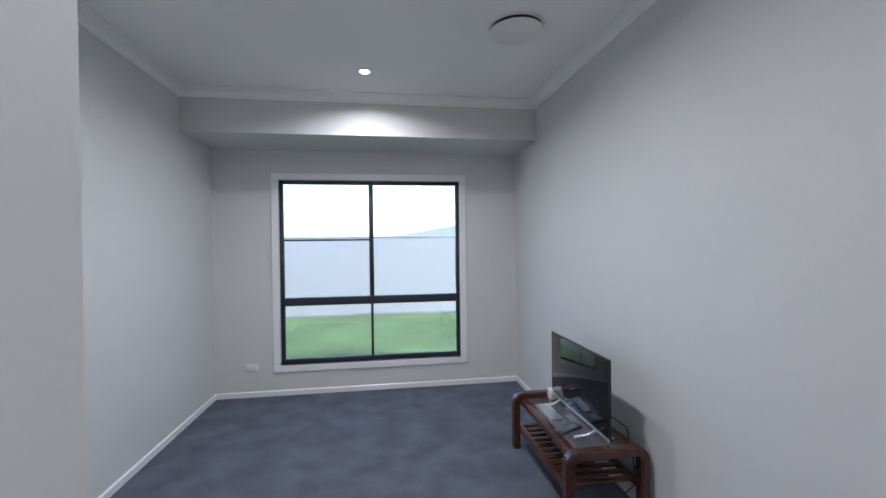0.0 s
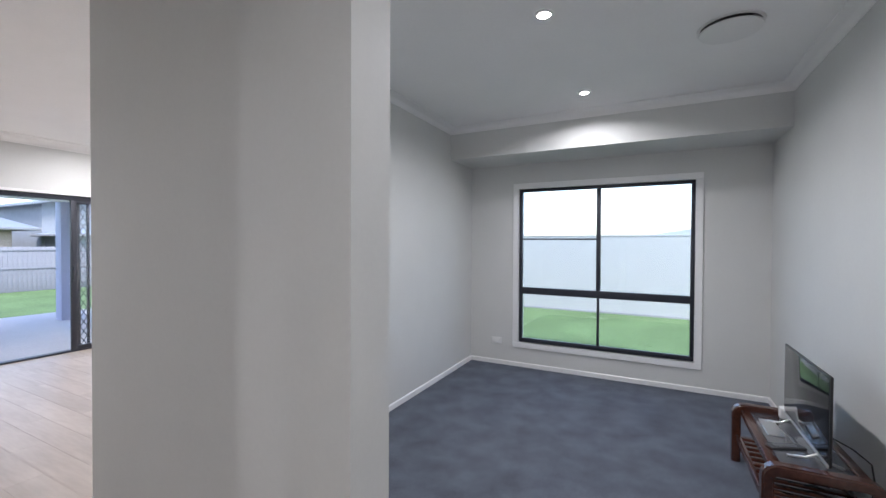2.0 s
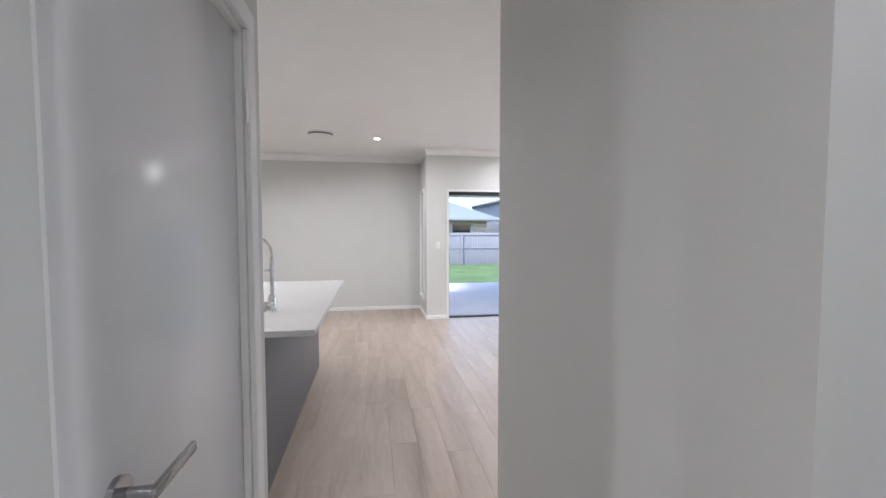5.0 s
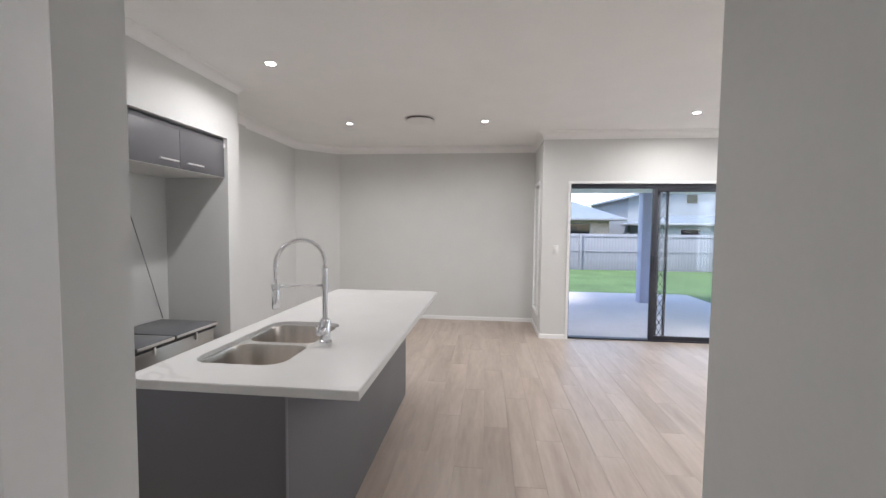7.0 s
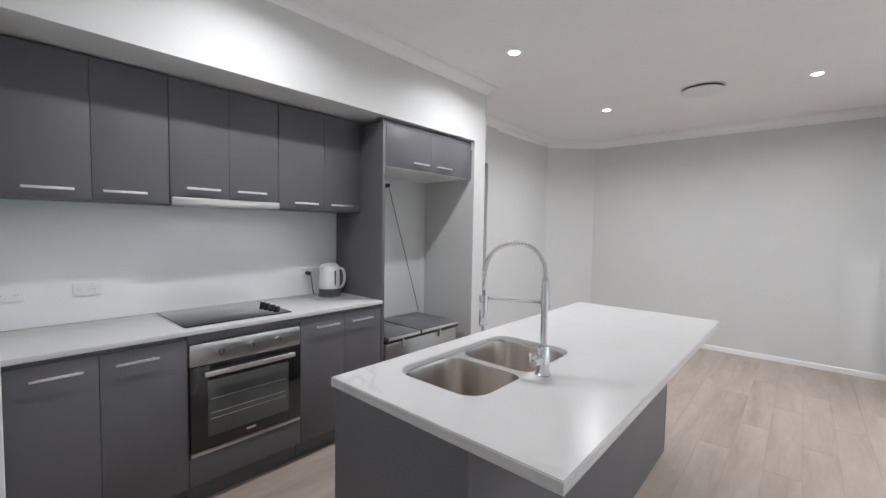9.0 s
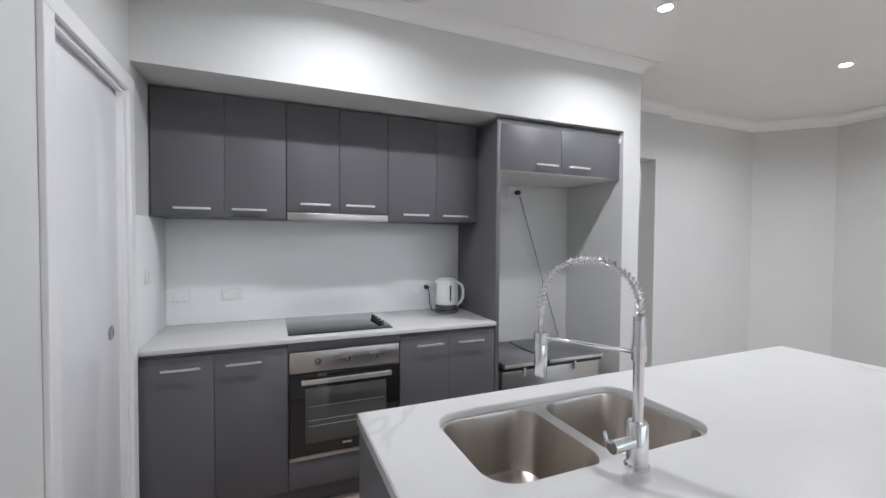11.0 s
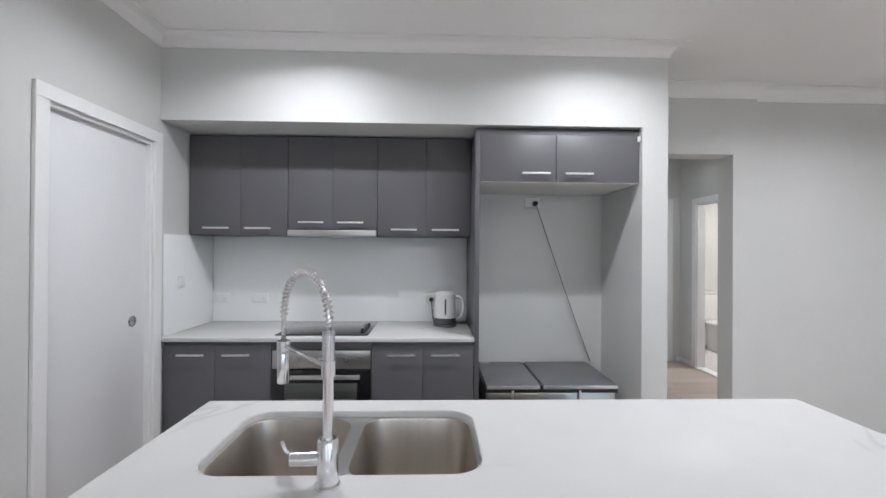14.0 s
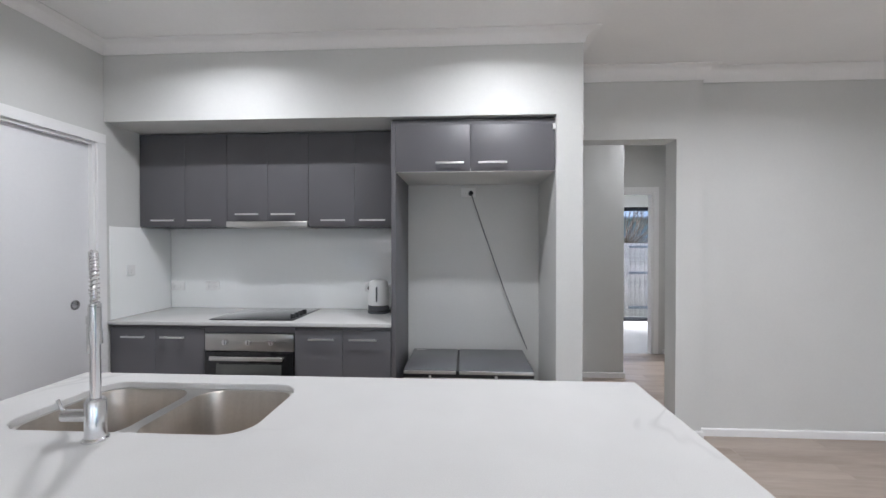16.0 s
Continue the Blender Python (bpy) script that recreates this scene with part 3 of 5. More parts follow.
s = thing("door_slider", (-6.2, 2.3, 0), "charcoal aluminium sliding glass door standing half open, with a diamond security screen folded beside it", "sliding door")
tagged(s, kind="structure")
for b in ((-6.25, -6.14, 0.98, 3.64, 2.02, 2.075), (-6.25, -6.14, 0.98, 3.64, 0.0, 0.022), (-6.25, -6.14, 0.98, 0.992, 0.022, 2.02), (-6.25, -6.14, 3.60, 3.64, 0.022, 2.02)):
    part("frame", box(*b, 0.003), ALU, s)
part("sash_stile", box(-6.185, -6.15, 2.03, 2.095, 0.022, 2.02, 0.003), ALU, s)
part("sash_stile", box(-6.185, -6.15, 3.54, 3.60, 0.022, 2.02, 0.003), ALU, s)
part("sash_rail", box(-6.185, -6.15, 2.095, 3.54, 0.022, 0.075, 0.003), ALU, s)
part("sash_rail", box(-6.185, -6.15, 2.095, 3.54, 1.975, 2.02, 0.003), ALU, s)
pane(s, (-6.17, -6.166, 2.095, 3.54, 0.075, 1.975))
part("screen_stile", box(-6.235, -6.205, 2.115, 2.15, 0.022, 2.02, 0.003), ALU, s)
part("screen_stile", box(-6.235, -6.205, 2.225, 2.255, 0.022, 2.02, 0.003), ALU, s)
bm = B()
for k in range(15):
    z = 0.05 + k * 0.13
    for a, c in ((2.15, 2.225), (2.225, 2.15)):
        tube(bm, [(-6.22, a, z), (-6.22, c, z + 0.13)], 0.005, 5)
part("screen_mesh", bm, ALU, s)
part("pull_handle", box(-6.15, -6.12, 2.045, 2.08, 0.95, 1.15, 0.006), ALU, s)

w2 = thing("window_2", (-6.64, 0.68, 0.3), "tall narrow window with white trim beside the sliding door", "window")
tagged(w2, kind="structure")
for b in ((-6.86, -6.42, 0.65, 0.70, 0.30, 0.34), (-6.86, -6.42, 0.65, 0.70, 2.06, 2.10), (-6.86, -6.825, 0.65, 0.70, 0.34, 2.06), (-6.455, -6.42, 0.65, 0.70, 0.34, 2.06)):
    part("window_frame", box(*b, 0.003), TRIM, w2)
pane(w2, (-6.825, -6.455, 0.67, 0.674, 0.34, 2.06))
door_trim("trim_window_small", "y", 0.615, -6.86, -6.42, 2.10, -1, 0.045, bottom=0.30)

for name, a, b in (("window_3", -5.84, -5.12), ("window_4", -2.58, -2.08)):
    w3 = thing(name, ((a + b) / 2, 4.68, 0.6), "tall narrow window with a charcoal aluminium frame", "window")
    tagged(w3, kind="structure")
    for f in ((a, b, 4.65, 4.70, 0.60, 0.64), (a, b, 4.65, 4.70, 2.06, 2.10), (a, a + 0.035, 4.65, 4.70, 0.64, 2.06), (b - 0.035, b, 4.65, 4.70, 0.64, 2.06)):
        part("window_frame", box(*f, 0.003), ALU, w3)
    pane(w3, (a + 0.035, b - 0.035, 4.672, 4.676, 0.64, 2.06))

ls = thing("door_laundry_slider", (-6.0, -7.77, 0), "charcoal framed glass laundry door with a timber fence outside", "sliding door")
tagged(ls, kind="structure")
for b in ((-6.97, -5.2, -7.80, -7.74, 2.08, 2.15), (-6.97, -5.2, -7.80, -7.74, 0.0, 0.07), (-6.97, -6.90, -7.80, -7.74, 0.07, 2.08), (-5.27, -5.2, -7.80, -7.74, 0.07, 2.08)):
    part("frame", box(*b, 0.003), ALU, ls)
pane(ls, (-6.90, -5.27, -7.772, -7.768, 0.07, 2.08))

d = thing("door_hall", (-0.5, -0.62, 0), "closed smooth white hall door with a chrome lever handle", "door")
tagged(d, kind="structure")
part("door_leaf", box(-0.868, -0.135, -0.655, -0.618, 0.008, 2.040, 0.002), DOORP, d)
hd = part("door_handle", cyl(B(), (-0.262, -0.618, 1.068), (-0.262, -0.608, 1.068), 0.028, n=32), DARKCHROME, d, "chrome lever door handle")
part("lever", cyl(bx(B(), -0.400, -0.252, -0.568, -0.556, 1.058, 1.078, 0.004), (-0.262, -0.609, 1.068), (-0.262, -0.56, 1.068), 0.010), DARKCHROME, hd)
for z in (0.25, 1.83):
    hg = part("hinge", cyl(B(), (-0.866, -0.584, z - 0.05), (-0.866, -0.584, z + 0.05), 0.0065), NICKEL, d)

p = thing("door_pantry", (-1.01, -2.03, 0), "closed smooth white pantry sliding door with a round flush pull", "door")
tagged(p, kind="structure")
part("door_leaf", box(-1.030, -0.995, -2.342, -1.718, 0.008, 2.082, 0.002), DOORP, p)
bm = lathe(B(), [(0.030, 0), (0.030, 0.003), (0.024, 0.0045), (0.020, 0.002), (0.002, 0.001)], (0, 0, 0))
bmesh.ops.transform(bm, matrix=Matrix.Translation((-1.030, -2.245, 1.07)) @ Matrix.Rotation(radians(-90), 4, "Y"), verts=bm.verts[:])
part("flush_pull", bm, DARKCHROME, p, "round satin metal finger pull")


# ---- ceiling fittings ----
# Fittings for the seen downlights and for the added fill lights alike.
for lx, ly in DOWNLIGHTS_AND_FILL:
    dl = thing("downlight", (lx, ly, H), "small round white recessed downlight, lit; unseen ones are added fill", "downlight", "ceiling downlights")
    part("trim_ring", lathe(B(), [(0.034, -0.004), (0.036, -0.008), (0.052, -0.004), (0.053, -0.0005), (0.034, -0.0005)], (lx, ly, H)), WHITEP, dl)
    part("lens", cyl(B(), (lx, ly, H - 0.006), (lx, ly, H - 0.002), 0.0335, n=24), GLOW, dl)
for vx, vy, vr in ((1.10, 2.39, 0.165), (-5.35, -0.92, 0.172)):
    v = thing("ceiling_vent", (vx, vy, H), "round white air conditioning ceiling diffuser", "ceiling vent", "ceiling air vents")
    part("base_ring", lathe(B(), [(vr * 0.70, -0.002), (vr * 0.72, -0.012), (vr, -0.008), (vr * 1.02, -0.001), (vr * 0.7, -0.001)], (vx, vy, H), 40), WHITEP, v)
    # Black sheet behind the disc draws the shade in the gap.
    part("gap_shade_sheet", lathe(B(), [(vr * 0.92, -0.014), (vr * 0.93, -0.010), (vr * 0.5, -0.010), (0.01, -0.010)], (vx, vy, H), 40), BLACKP, v)
    part("disc", lathe(B(), [(0.01, -0.020), (vr * 0.90, -0.022), (vr * 0.97, -0.028), (vr * 0.95, -0.034), (vr * 0.75, -0.040), (0.01, -0.042)], (vx, vy, H), 40), WHITEP, v)


# ---- kitchen ----
def bar_handle(parent, x0, x1, y, z):
    """A slim flat bar handle on a front that faces +y at y."""
    h = part("door_handle", bx(B(), x0, x1, y + 0.022, y + 0.030, z - 0.006, z + 0.006, 0.002), NICKEL, parent, "slim satin metal bar handle")
    for x in (x0 + 0.02, x1 - 0.02):
        part("handle_post", cyl(B(), (x, y, z), (x, y + 0.024, z), 0.004, n=10), NICKEL, h)


def cupboard(name, label, x0, x1, y, yb, z0, z1, splits, handles, hz, group, kick=0.0, door_z=None):
    """A cupboard whose doors face +y at y. x falls from x1 to x0."""
    c = thing(name, ((x0 + x1) / 2, (y + yb) / 2, z0), label, "kitchen cupboard", group)
    part("body", box(x0 + 0.001, x1 - 0.001, yb, y - 0.019, z0 + kick, z1, 0.001), CAB, c)
    if kick:
        part("kickboard", box(x0 + 0.001, x1 - 0.001, y - 0.075, y - 0.06, z0, z0 + kick), CAB, c)
    d0, d1 = door_z or (z0 + kick, z1)
    edges = [x0, *splits, x1]
    for k, (a, b) in enumerate(zip(edges, edges[1:])):
        door = part("door", box(a + 0.001, b - 0.001, y - 0.018, y, d0 + 0.002, d1 - 0.002, 0.0012), CAB, c)
        if k < len(handles):
            bar_handle(door, handles[k][0], handles[k][1], y, hz)
    return c


YB, YU, BACK = -2.455, -2.71, -3.03
cupboard("base_cabinet", "charcoal laminate two-door base cupboard with slim metal handles", -1.715, -1.064, YB, BACK, 0, 0.911, [-1.375],
         [(-1.593, -1.428), (-1.321, -1.157)], 0.833, "kitchen base cupboards", 0.12, (0.12, 0.890))
cupboard("base_cabinet", "charcoal laminate two-door base cupboard beside the oven", -2.955, -2.325, YB, BACK, 0, 0.911, [-2.640],
         [(-2.868, -2.687), (-2.593, -2.420)], 0.831, "kitchen base cupboards", 0.12, (0.12, 0.890))
c = thing("oven_cabinet", (-2.02, -2.74, 0), "charcoal laminate cabinet housing the built-in oven", "kitchen cupboard", "kitchen base cupboards")
part("side_panel", box(-1.733, -1.717, BACK, YB - 0.019, 0.12, 0.911), CAB, c)
part("side_panel", box(-2.323, -2.307, BACK, YB - 0.019, 0.12, 0.911), CAB, c)
part("bottom_rail", box(-2.323, -1.717, YB - 0.018, YB, 0.122, 0.272, 0.0012), CAB, c)
part("top_rail", box(-2.323, -1.717, YB - 0.018, YB - 0.004, 0.862, 0.908, 0.0012), CAB, c)
part("kickboard", box(-2.323, -1.717, YB - 0.075, YB - 0.06, 0, 0.12), CAB, c)

o = thing("oven", (-2.02, -2.72, 0.275), "built-in stainless steel and black glass electric oven with three knobs", "oven")
part("body", box(-2.305, -1.735, -2.98, YB - 0.02, 0.275, 0.86), BLACKP, o)
part("control_panel", box(-2.318, -1.722, YB - 0.018, YB + 0.006, 0.745, 0.858, 0.003), STEEL, o)
dr = part("door", box(-2.318, -1.722, YB - 0.018, YB + 0.012, 0.300, 0.741, 0.004), BLACKG, o, "black glass oven door")
# Window's grey-green colour is lifted to hold the room's reflection.
part("door_window", box(-2.240, -1.800, YB + 0.0125, YB + 0.014, 0.365, 0.66, 0.0005), mat("oven_window_reflection_tint", (0.085, 0.09, 0.085), 0.14, coat=0.5), dr)
for z in (0.455, 0.485, 0.56):
    part("rack_reflection_bar", box(-2.225, -1.815, YB + 0.0142, YB + 0.0148, z, z + 0.003), SLOTM, dr)
part("handle", box(-2.262, -1.778, YB + 0.044, YB + 0.054, 0.693, 0.719, 0.003), NICKEL, dr, "long stainless oven door handle")
for x in (-2.25, -1.79):
    part("handle_post", cyl(B(), (x, YB + 0.010, 0.705), (x, YB + 0.05, 0.705), 0.007, n=12), NICKEL, dr)
part("bottom_trim", box(-2.318, -1.722, YB - 0.018, YB + 0.008, 0.276, 0.297, 0.002), STEEL, o)
part("badge", box(-2.045, -1.995, YB + 0.0122, YB + 0.0135, 0.335, 0.345), NICKEL, dr)
for x in (-1.865, -2.02, -2.175):
    k = part("knob", cyl(B(), (x, YB + 0.006, 0.805), (x, YB + 0.028, 0.805), 0.019, 0.017, 28), CHROME, o)
    part("pointer", box(x - 0.0035, x + 0.0035, YB + 0.0275, YB + 0.031, 0.792, 0.818, 0.0012), CHROME, k)

wt = thing("worktop", (-2.0, -2.74, 0.90), "white engineered stone worktop along the kitchen wall", "worktop")
part("slab", box(-2.957, -1.058, BACK + 0.001, -2.435, 0.912, 0.937, 0.003), STONE, wt)
sp = thing("splashback", (-2.0, -3.02, 0.922), "glossy white back-painted glass splashback", "splashback")
part("sheet", box(-2.957, -1.064, -3.028, -3.021, 0.938, 1.570, 0.001), GLASSW, sp)
part("side_sheet", box(-1.0645, -1.0575, -3.020, -2.46, 0.938, 1.565, 0.001), GLASSW, sp)

cupboard("wall_cabinet", "charcoal laminate two-door wall cupboard with slim metal handles", -1.718, -1.064, YU, BACK, 1.572, 2.24, [-1.403],
         [(-1.615, -1.44), (-1.339, -1.166)], 1.617, "kitchen wall cupboards")
cupboard("wall_cabinet", "shorter charcoal laminate two-door wall cupboard above the rangehood", -2.318, -1.720, YU, BACK, 1.612, 2.24, [-2.019],
         [(-2.230, -2.055), (-1.963, -1.793)], 1.659, "kitchen wall cupboards")
cupboard("wall_cabinet", "charcoal laminate two-door wall cupboard above the kettle", -2.957, -2.320, YU, BACK, 1.572, 2.24, [-2.649],
         [(-2.875, -2.690), (-2.590, -2.415)], 1.615, "kitchen wall cupboards")
rh = thing("rangehood", (-2.02, -2.86, 1.565), "slim slide-out stainless steel rangehood", "rangehood")
part("body", box(-2.315, -1.723, -3.0, -2.72, 1.572, 1.610, 0.002), GREYP, rh)
part("front_rail", box(-2.316, -1.722, -2.72, -2.690, 1.566, 1.609, 0.006), STEEL, rh)
part("filter", box(-2.29, -1.75, -2.98, -2.74, 1.566, 1.571), STEEL, rh)

fc = thing("fridge_surround", (-3.47, -2.74, 0), "tall charcoal end panel with a two-door cupboard over the fridge alcove", "kitchen cupboard", "kitchen wall cupboards")
part("end_panel", box(-2.987, -2.959, BACK, YB, 0, 2.215, 0.001), CAB, fc)
part("carcass", box(-3.993, -2.989, BACK, YB - 0.02, 1.925, 2.212), CAB, fc)
part("underside", box(-3.992, -2.990, BACK, YB - 0.002, 1.904, 1.9245), CABW, fc)
part("top_infill", box(-3.993, -2.962, -2.475, -2.46, 2.201, 2.236), CAB, fc)
for a, b, h0, h1 in ((-3.463, -2.989, -3.423, -3.245), (-3.991, -3.466, -3.693, -3.514)):
    door = part("door", box(a, b, YB - 0.018, YB, 1.907, 2.200, 0.0012), CAB, fc)
    bar_handle(door, h0, h1, YB, 1.958)
part("hinge_cover", box(-3.994, -3.978, YB, YB + 0.010, 2.165, 2.20, 0.002), WHITEP, fc)

ck = thing("cooktop", (-2.08, -2.74, 0.922), "black glass electric cooktop with four side knobs", "cooktop")
part("glass", box(-2.295, -1.717, -3.005, -2.50, 0.9222, 0.929, 0.003), BLACKG, ck)
for i, y in enumerate((-2.60, -2.665, -2.73, -2.795)):
    kn = part("knob", cyl(B(), (-2.250, y, 0.929), (-2.250, y, 0.951), 0.019, 0.016, 24), BLACKP, ck)
    part("knob_top", box(-2.255, -2.245, y - 0.016, y + 0.016, 0.951, 0.957, 0.002), CHROME, kn)

kt = thing("kettle", (-2.83, -2.86, 0.923), "white plastic electric kettle with a grey base on its power stand", "kettle")
kc = (-2.79, -2.86, 0.923)
part("stand", lathe(B(), [(0.078, 0), (0.083, 0.004), (0.081, 0.018), (0.05, 0.022)], kc, 36), GREYP, kt)
part("base_band", lathe(B(), [(0.074, 0.0225), (0.078, 0.027), (0.077, 0.056), (0.073, 0.058)], kc, 36), GREYP, kt)
part("jug", lathe(B(), [(0.075, 0.059), (0.0785, 0.064), (0.077, 0.11), (0.073, 0.17), (0.069, 0.222), (0.066, 0.231), (0.052, 0.236)], kc, 36), WHITEP, kt)
part("lid", lathe(B(), [(0.058, 0.2345), (0.056, 0.242), (0.03, 0.247), (0.004, 0.248)], kc, 36), WHITEP, kt)
part("spout", bx(B(), -2.730, -2.702, -2.877, -2.843, 1.128, 1.152, 0.008), WHITEP, kt)
part("water_gauge", box(-2.796, -2.784, -2.788, -2.7815, 1.01, 1.12, 0.002), GREYP, kt)
kt.location.z += 0.015
ck.location.z += 0.015
hp = [(-2.852, 1.140), (-2.888, 1.142), (-2.912, 1.128), (-2.924, 1.09), (-2.922, 1.04), (-2.906, 1.005), (-2.880, 0.990), (-2.862, 0.994)]
part("handle", tube(B(), [(x, -2.86, z) for x, z in hp], 0.0105, 12), WHITEP, kt)
part("handle_grip", tube(B(), [(x - 0.008, -2.86, z) for x, z in hp[1:6]], 0.005, 8), GREYP, kt)


def gpo(place, facing, label, w=0.115, h=0.072, sockets=2):
    """A power point on a wall; facing is the turn about z of a plate that faces +y at 0."""
    g = thing("power_outlet", place, label, "power outlet", "power outlets")
    rot = Matrix.Translation(place) @ Matrix.Rotation(radians(facing), 4, "Z")
    bm = bx(B(), -w / 2, w / 2, 0, 0.008, -h / 2, h / 2, 0.003)
    bm.transform(rot)
    part("plate", bm, WHITEP, g)
    for sx in ((-0.028, 0.028) if sockets == 2 else (0,)):
        bm = cyl(B(), (sx, 0.008, -0.008), (sx, 0.0095, -0.008), 0.017, n=20)
        bm.transform(rot)
        part("socket", bm, WHITEP, g)
        bm = B()
        for a, b in ((-0.006, 30), (0.006, -30)):
            bx(bm, sx + a - 0.001, sx + a + 0.001, 0.0094, 0.0098, -0.008, 0.001)
        bx(bm, sx - 0.001, sx + 0.001, 0.0094, 0.0098, -0.020, -0.012)
        bm.transform(rot)
        part("pin_slots", bm, SLOTM, g)
        bm = bx(B(), sx - 0.006, sx + 0.006, 0.008, 0.0115, 0.018, 0.028, 0.001)
        bm.transform(rot)
        part("rocker", bm, WHITEP, g)
    return g


gpo((-2.705, -3.021, 1.112), 0, "white double power outlet on the splashback behind the kettle")
gpo((-1.413, -3.021, 1.112), 0, "white double power outlet on the splashback")
gpo((-1.125, -3.021, 1.112), 0, "white double power outlet at the end of the splashback")
gpo((-1.0645, -2.62, 1.262), 90, "white single power outlet on the side splashback by the pantry door", 0.072, 0.072, 1)
gpo((-3.455, -3.03, 1.845), 0, "white double power outlet high in the fridge alcove")
gpo((-0.98, 4.22, 0.292), 180, "white double power outlet above the bedroom skirting", 0.125, 0.075)
part("plug", cyl(B(), (-2.690, -3.012, 1.106), (-2.690, -2.975, 1.106), 0.017, 0.013, 16), BLACKP, kt, "black plug")
part("cord", tube(B(), [(-2.690, -2.977, 1.106), (-2.694, -2.955, 1.08), (-2.70, -2.952, 1.0), (-2.712, -2.948, 0.945), (-2.735, -2.93, 0.929)], 0.0032, 8), BLACKP, kt, "black cord")
fz = thing("chest_freezer", (-3.45, -2.7, 0), "low stainless-topped chest freezer with two unequal lids", "freezer")
part("body", box(-3.865, -3.035, -3.00, -2.49, 0.02, 0.583, 0.012), STEEL, fz, "stainless steel freezer body")
for x in (-3.84, -3.06):
    for y in (-2.98, -2.51):
        part("foot", cyl(B(), (x, y, 0), (x, y, 0.022), 0.016), BLACKP, fz)
part("seal", box(-3.872, -3.030, -3.01, -2.478, 0.584, 0.608, 0.003), BLACKP, fz)
for a, b in ((-3.374, -3.036), (-3.868, -3.392)):
    ld = part("lid", box(a, b, -3.00, -2.462, 0.609, 0.640, 0.006), LIDM, fz, "grey lid with a bright front edge")
    part("lid_edge", box(a + 0.003, b - 0.003, -2.4615, -2.456, 0.615, 0.636, 0.002), NICKEL, ld)
    part("latch", box((a + b) / 2 - 0.009, (a + b) / 2 + 0.009, -2.489, -2.474, 0.54, 0.60, 0.003), NICKEL, ld)
# Black strip stands in for the shade between the two lids.
part("lid_gap_shade_strip", box(-3.391, -3.375, -3.005, -2.47, 0.609, 0.630), BLACKP, fz)
part("badge", box(-3.13, -3.06, -2.975, -2.955, 0.6402, 0.6412), NICKEL, fz)

part("plug", cyl(B(), (-3.475, -3.02, 1.838), (-3.475, -2.98, 1.838), 0.020, 0.015, 16), BLACKP, fz, "black plug")
pts = []
for k in range(15):
    u = k / 14
    pts.append((-3.475 - 0.43 * u, -2.985 - 0.028 * u + 0.012 * math.sin(math.pi * u), 1.835 - 1.195 * u - 0.03 * math.sin(math.pi * u)))
part("power_cord", tube(B(), pts, 0.0042, 8), mat("grey_cord_rubber", (0.27, 0.27, 0.275), 0.5), fz, "grey slanting power cord")

# island
isl = thing("island_bench", (-2.9, -1.1, 0), "charcoal laminate kitchen island with an overhanging white stone top", "kitchen island")
part("end_panel", box(-1.905, -1.885, -1.425, -0.815, 0, 0.885, 0.001), CAB, isl)
part("end_panel", box(-4.045, -4.025, -1.425, -0.815, 0, 0.885, 0.001), CAB, isl)
part("back_panel", box(-4.024, -1.906, -0.835, -0.816, 0, 0.885, 0.001), CAB, isl)
part("kickboard", box(-4.024, -1.906, -1.36, -1.345, 0, 0.12), CAB, isl)
part("floor_panel", box(-4.024, -1.906, -1.34, -0.84, 0.12, 0.136), CABW, isl)
xs = np.linspace(-4.024, -1.906, 6)
for a, b in zip(xs, xs[1:]):
    dd = part("door", box(a + 0.0015, b - 0.0015, -1.425, -1.407, 0.122, 0.872, 0.0012), CAB, isl)
    hx = (a + b) / 2
    h = part("door_handle", box(hx - 0.085, hx + 0.085, -1.455, -1.447, 0.824, 0.836, 0.002), NICKEL, dd)
SX0, SX1, SY0, SY1 = -2.828, -2.088, -1.342, -0.945
it = thing("island_worktop", (-2.96, -1.0, 0.88), "white engineered stone island top with a cut-out for the sink", "worktop")
bm = plate(B(), rrect(-4.078, -1.882, -1.447, -0.548, 0.004, 2), [rrect(SX0, SX1, SY0, SY1, 0.085, 8)], 0.8995, 0.920)
bmesh.ops.bevel(bm, geom=[e for e in bm.edges if len(e.link_faces) == 2 and e.calc_face_angle(0) > 1.0 and abs(e.verts[0].co.z - e.verts[1].co.z) < 1e-5 and e.verts[0].co.z > 0.91],
                offset=0.003, segments=2, affect="EDGES")
part("slab", bm, STONE, it)
for b in ((-4.078, -1.882, -0.584, -0.548), (-4.078, -1.882, -1.447, -1.427), (-4.078, -4.047, -1.427, -0.584), (-1.913, -1.882, -1.427, -0.584)):
    part("edge_strip", box(*b, 0.886, 0.8994, 0.0015), STONE, it)

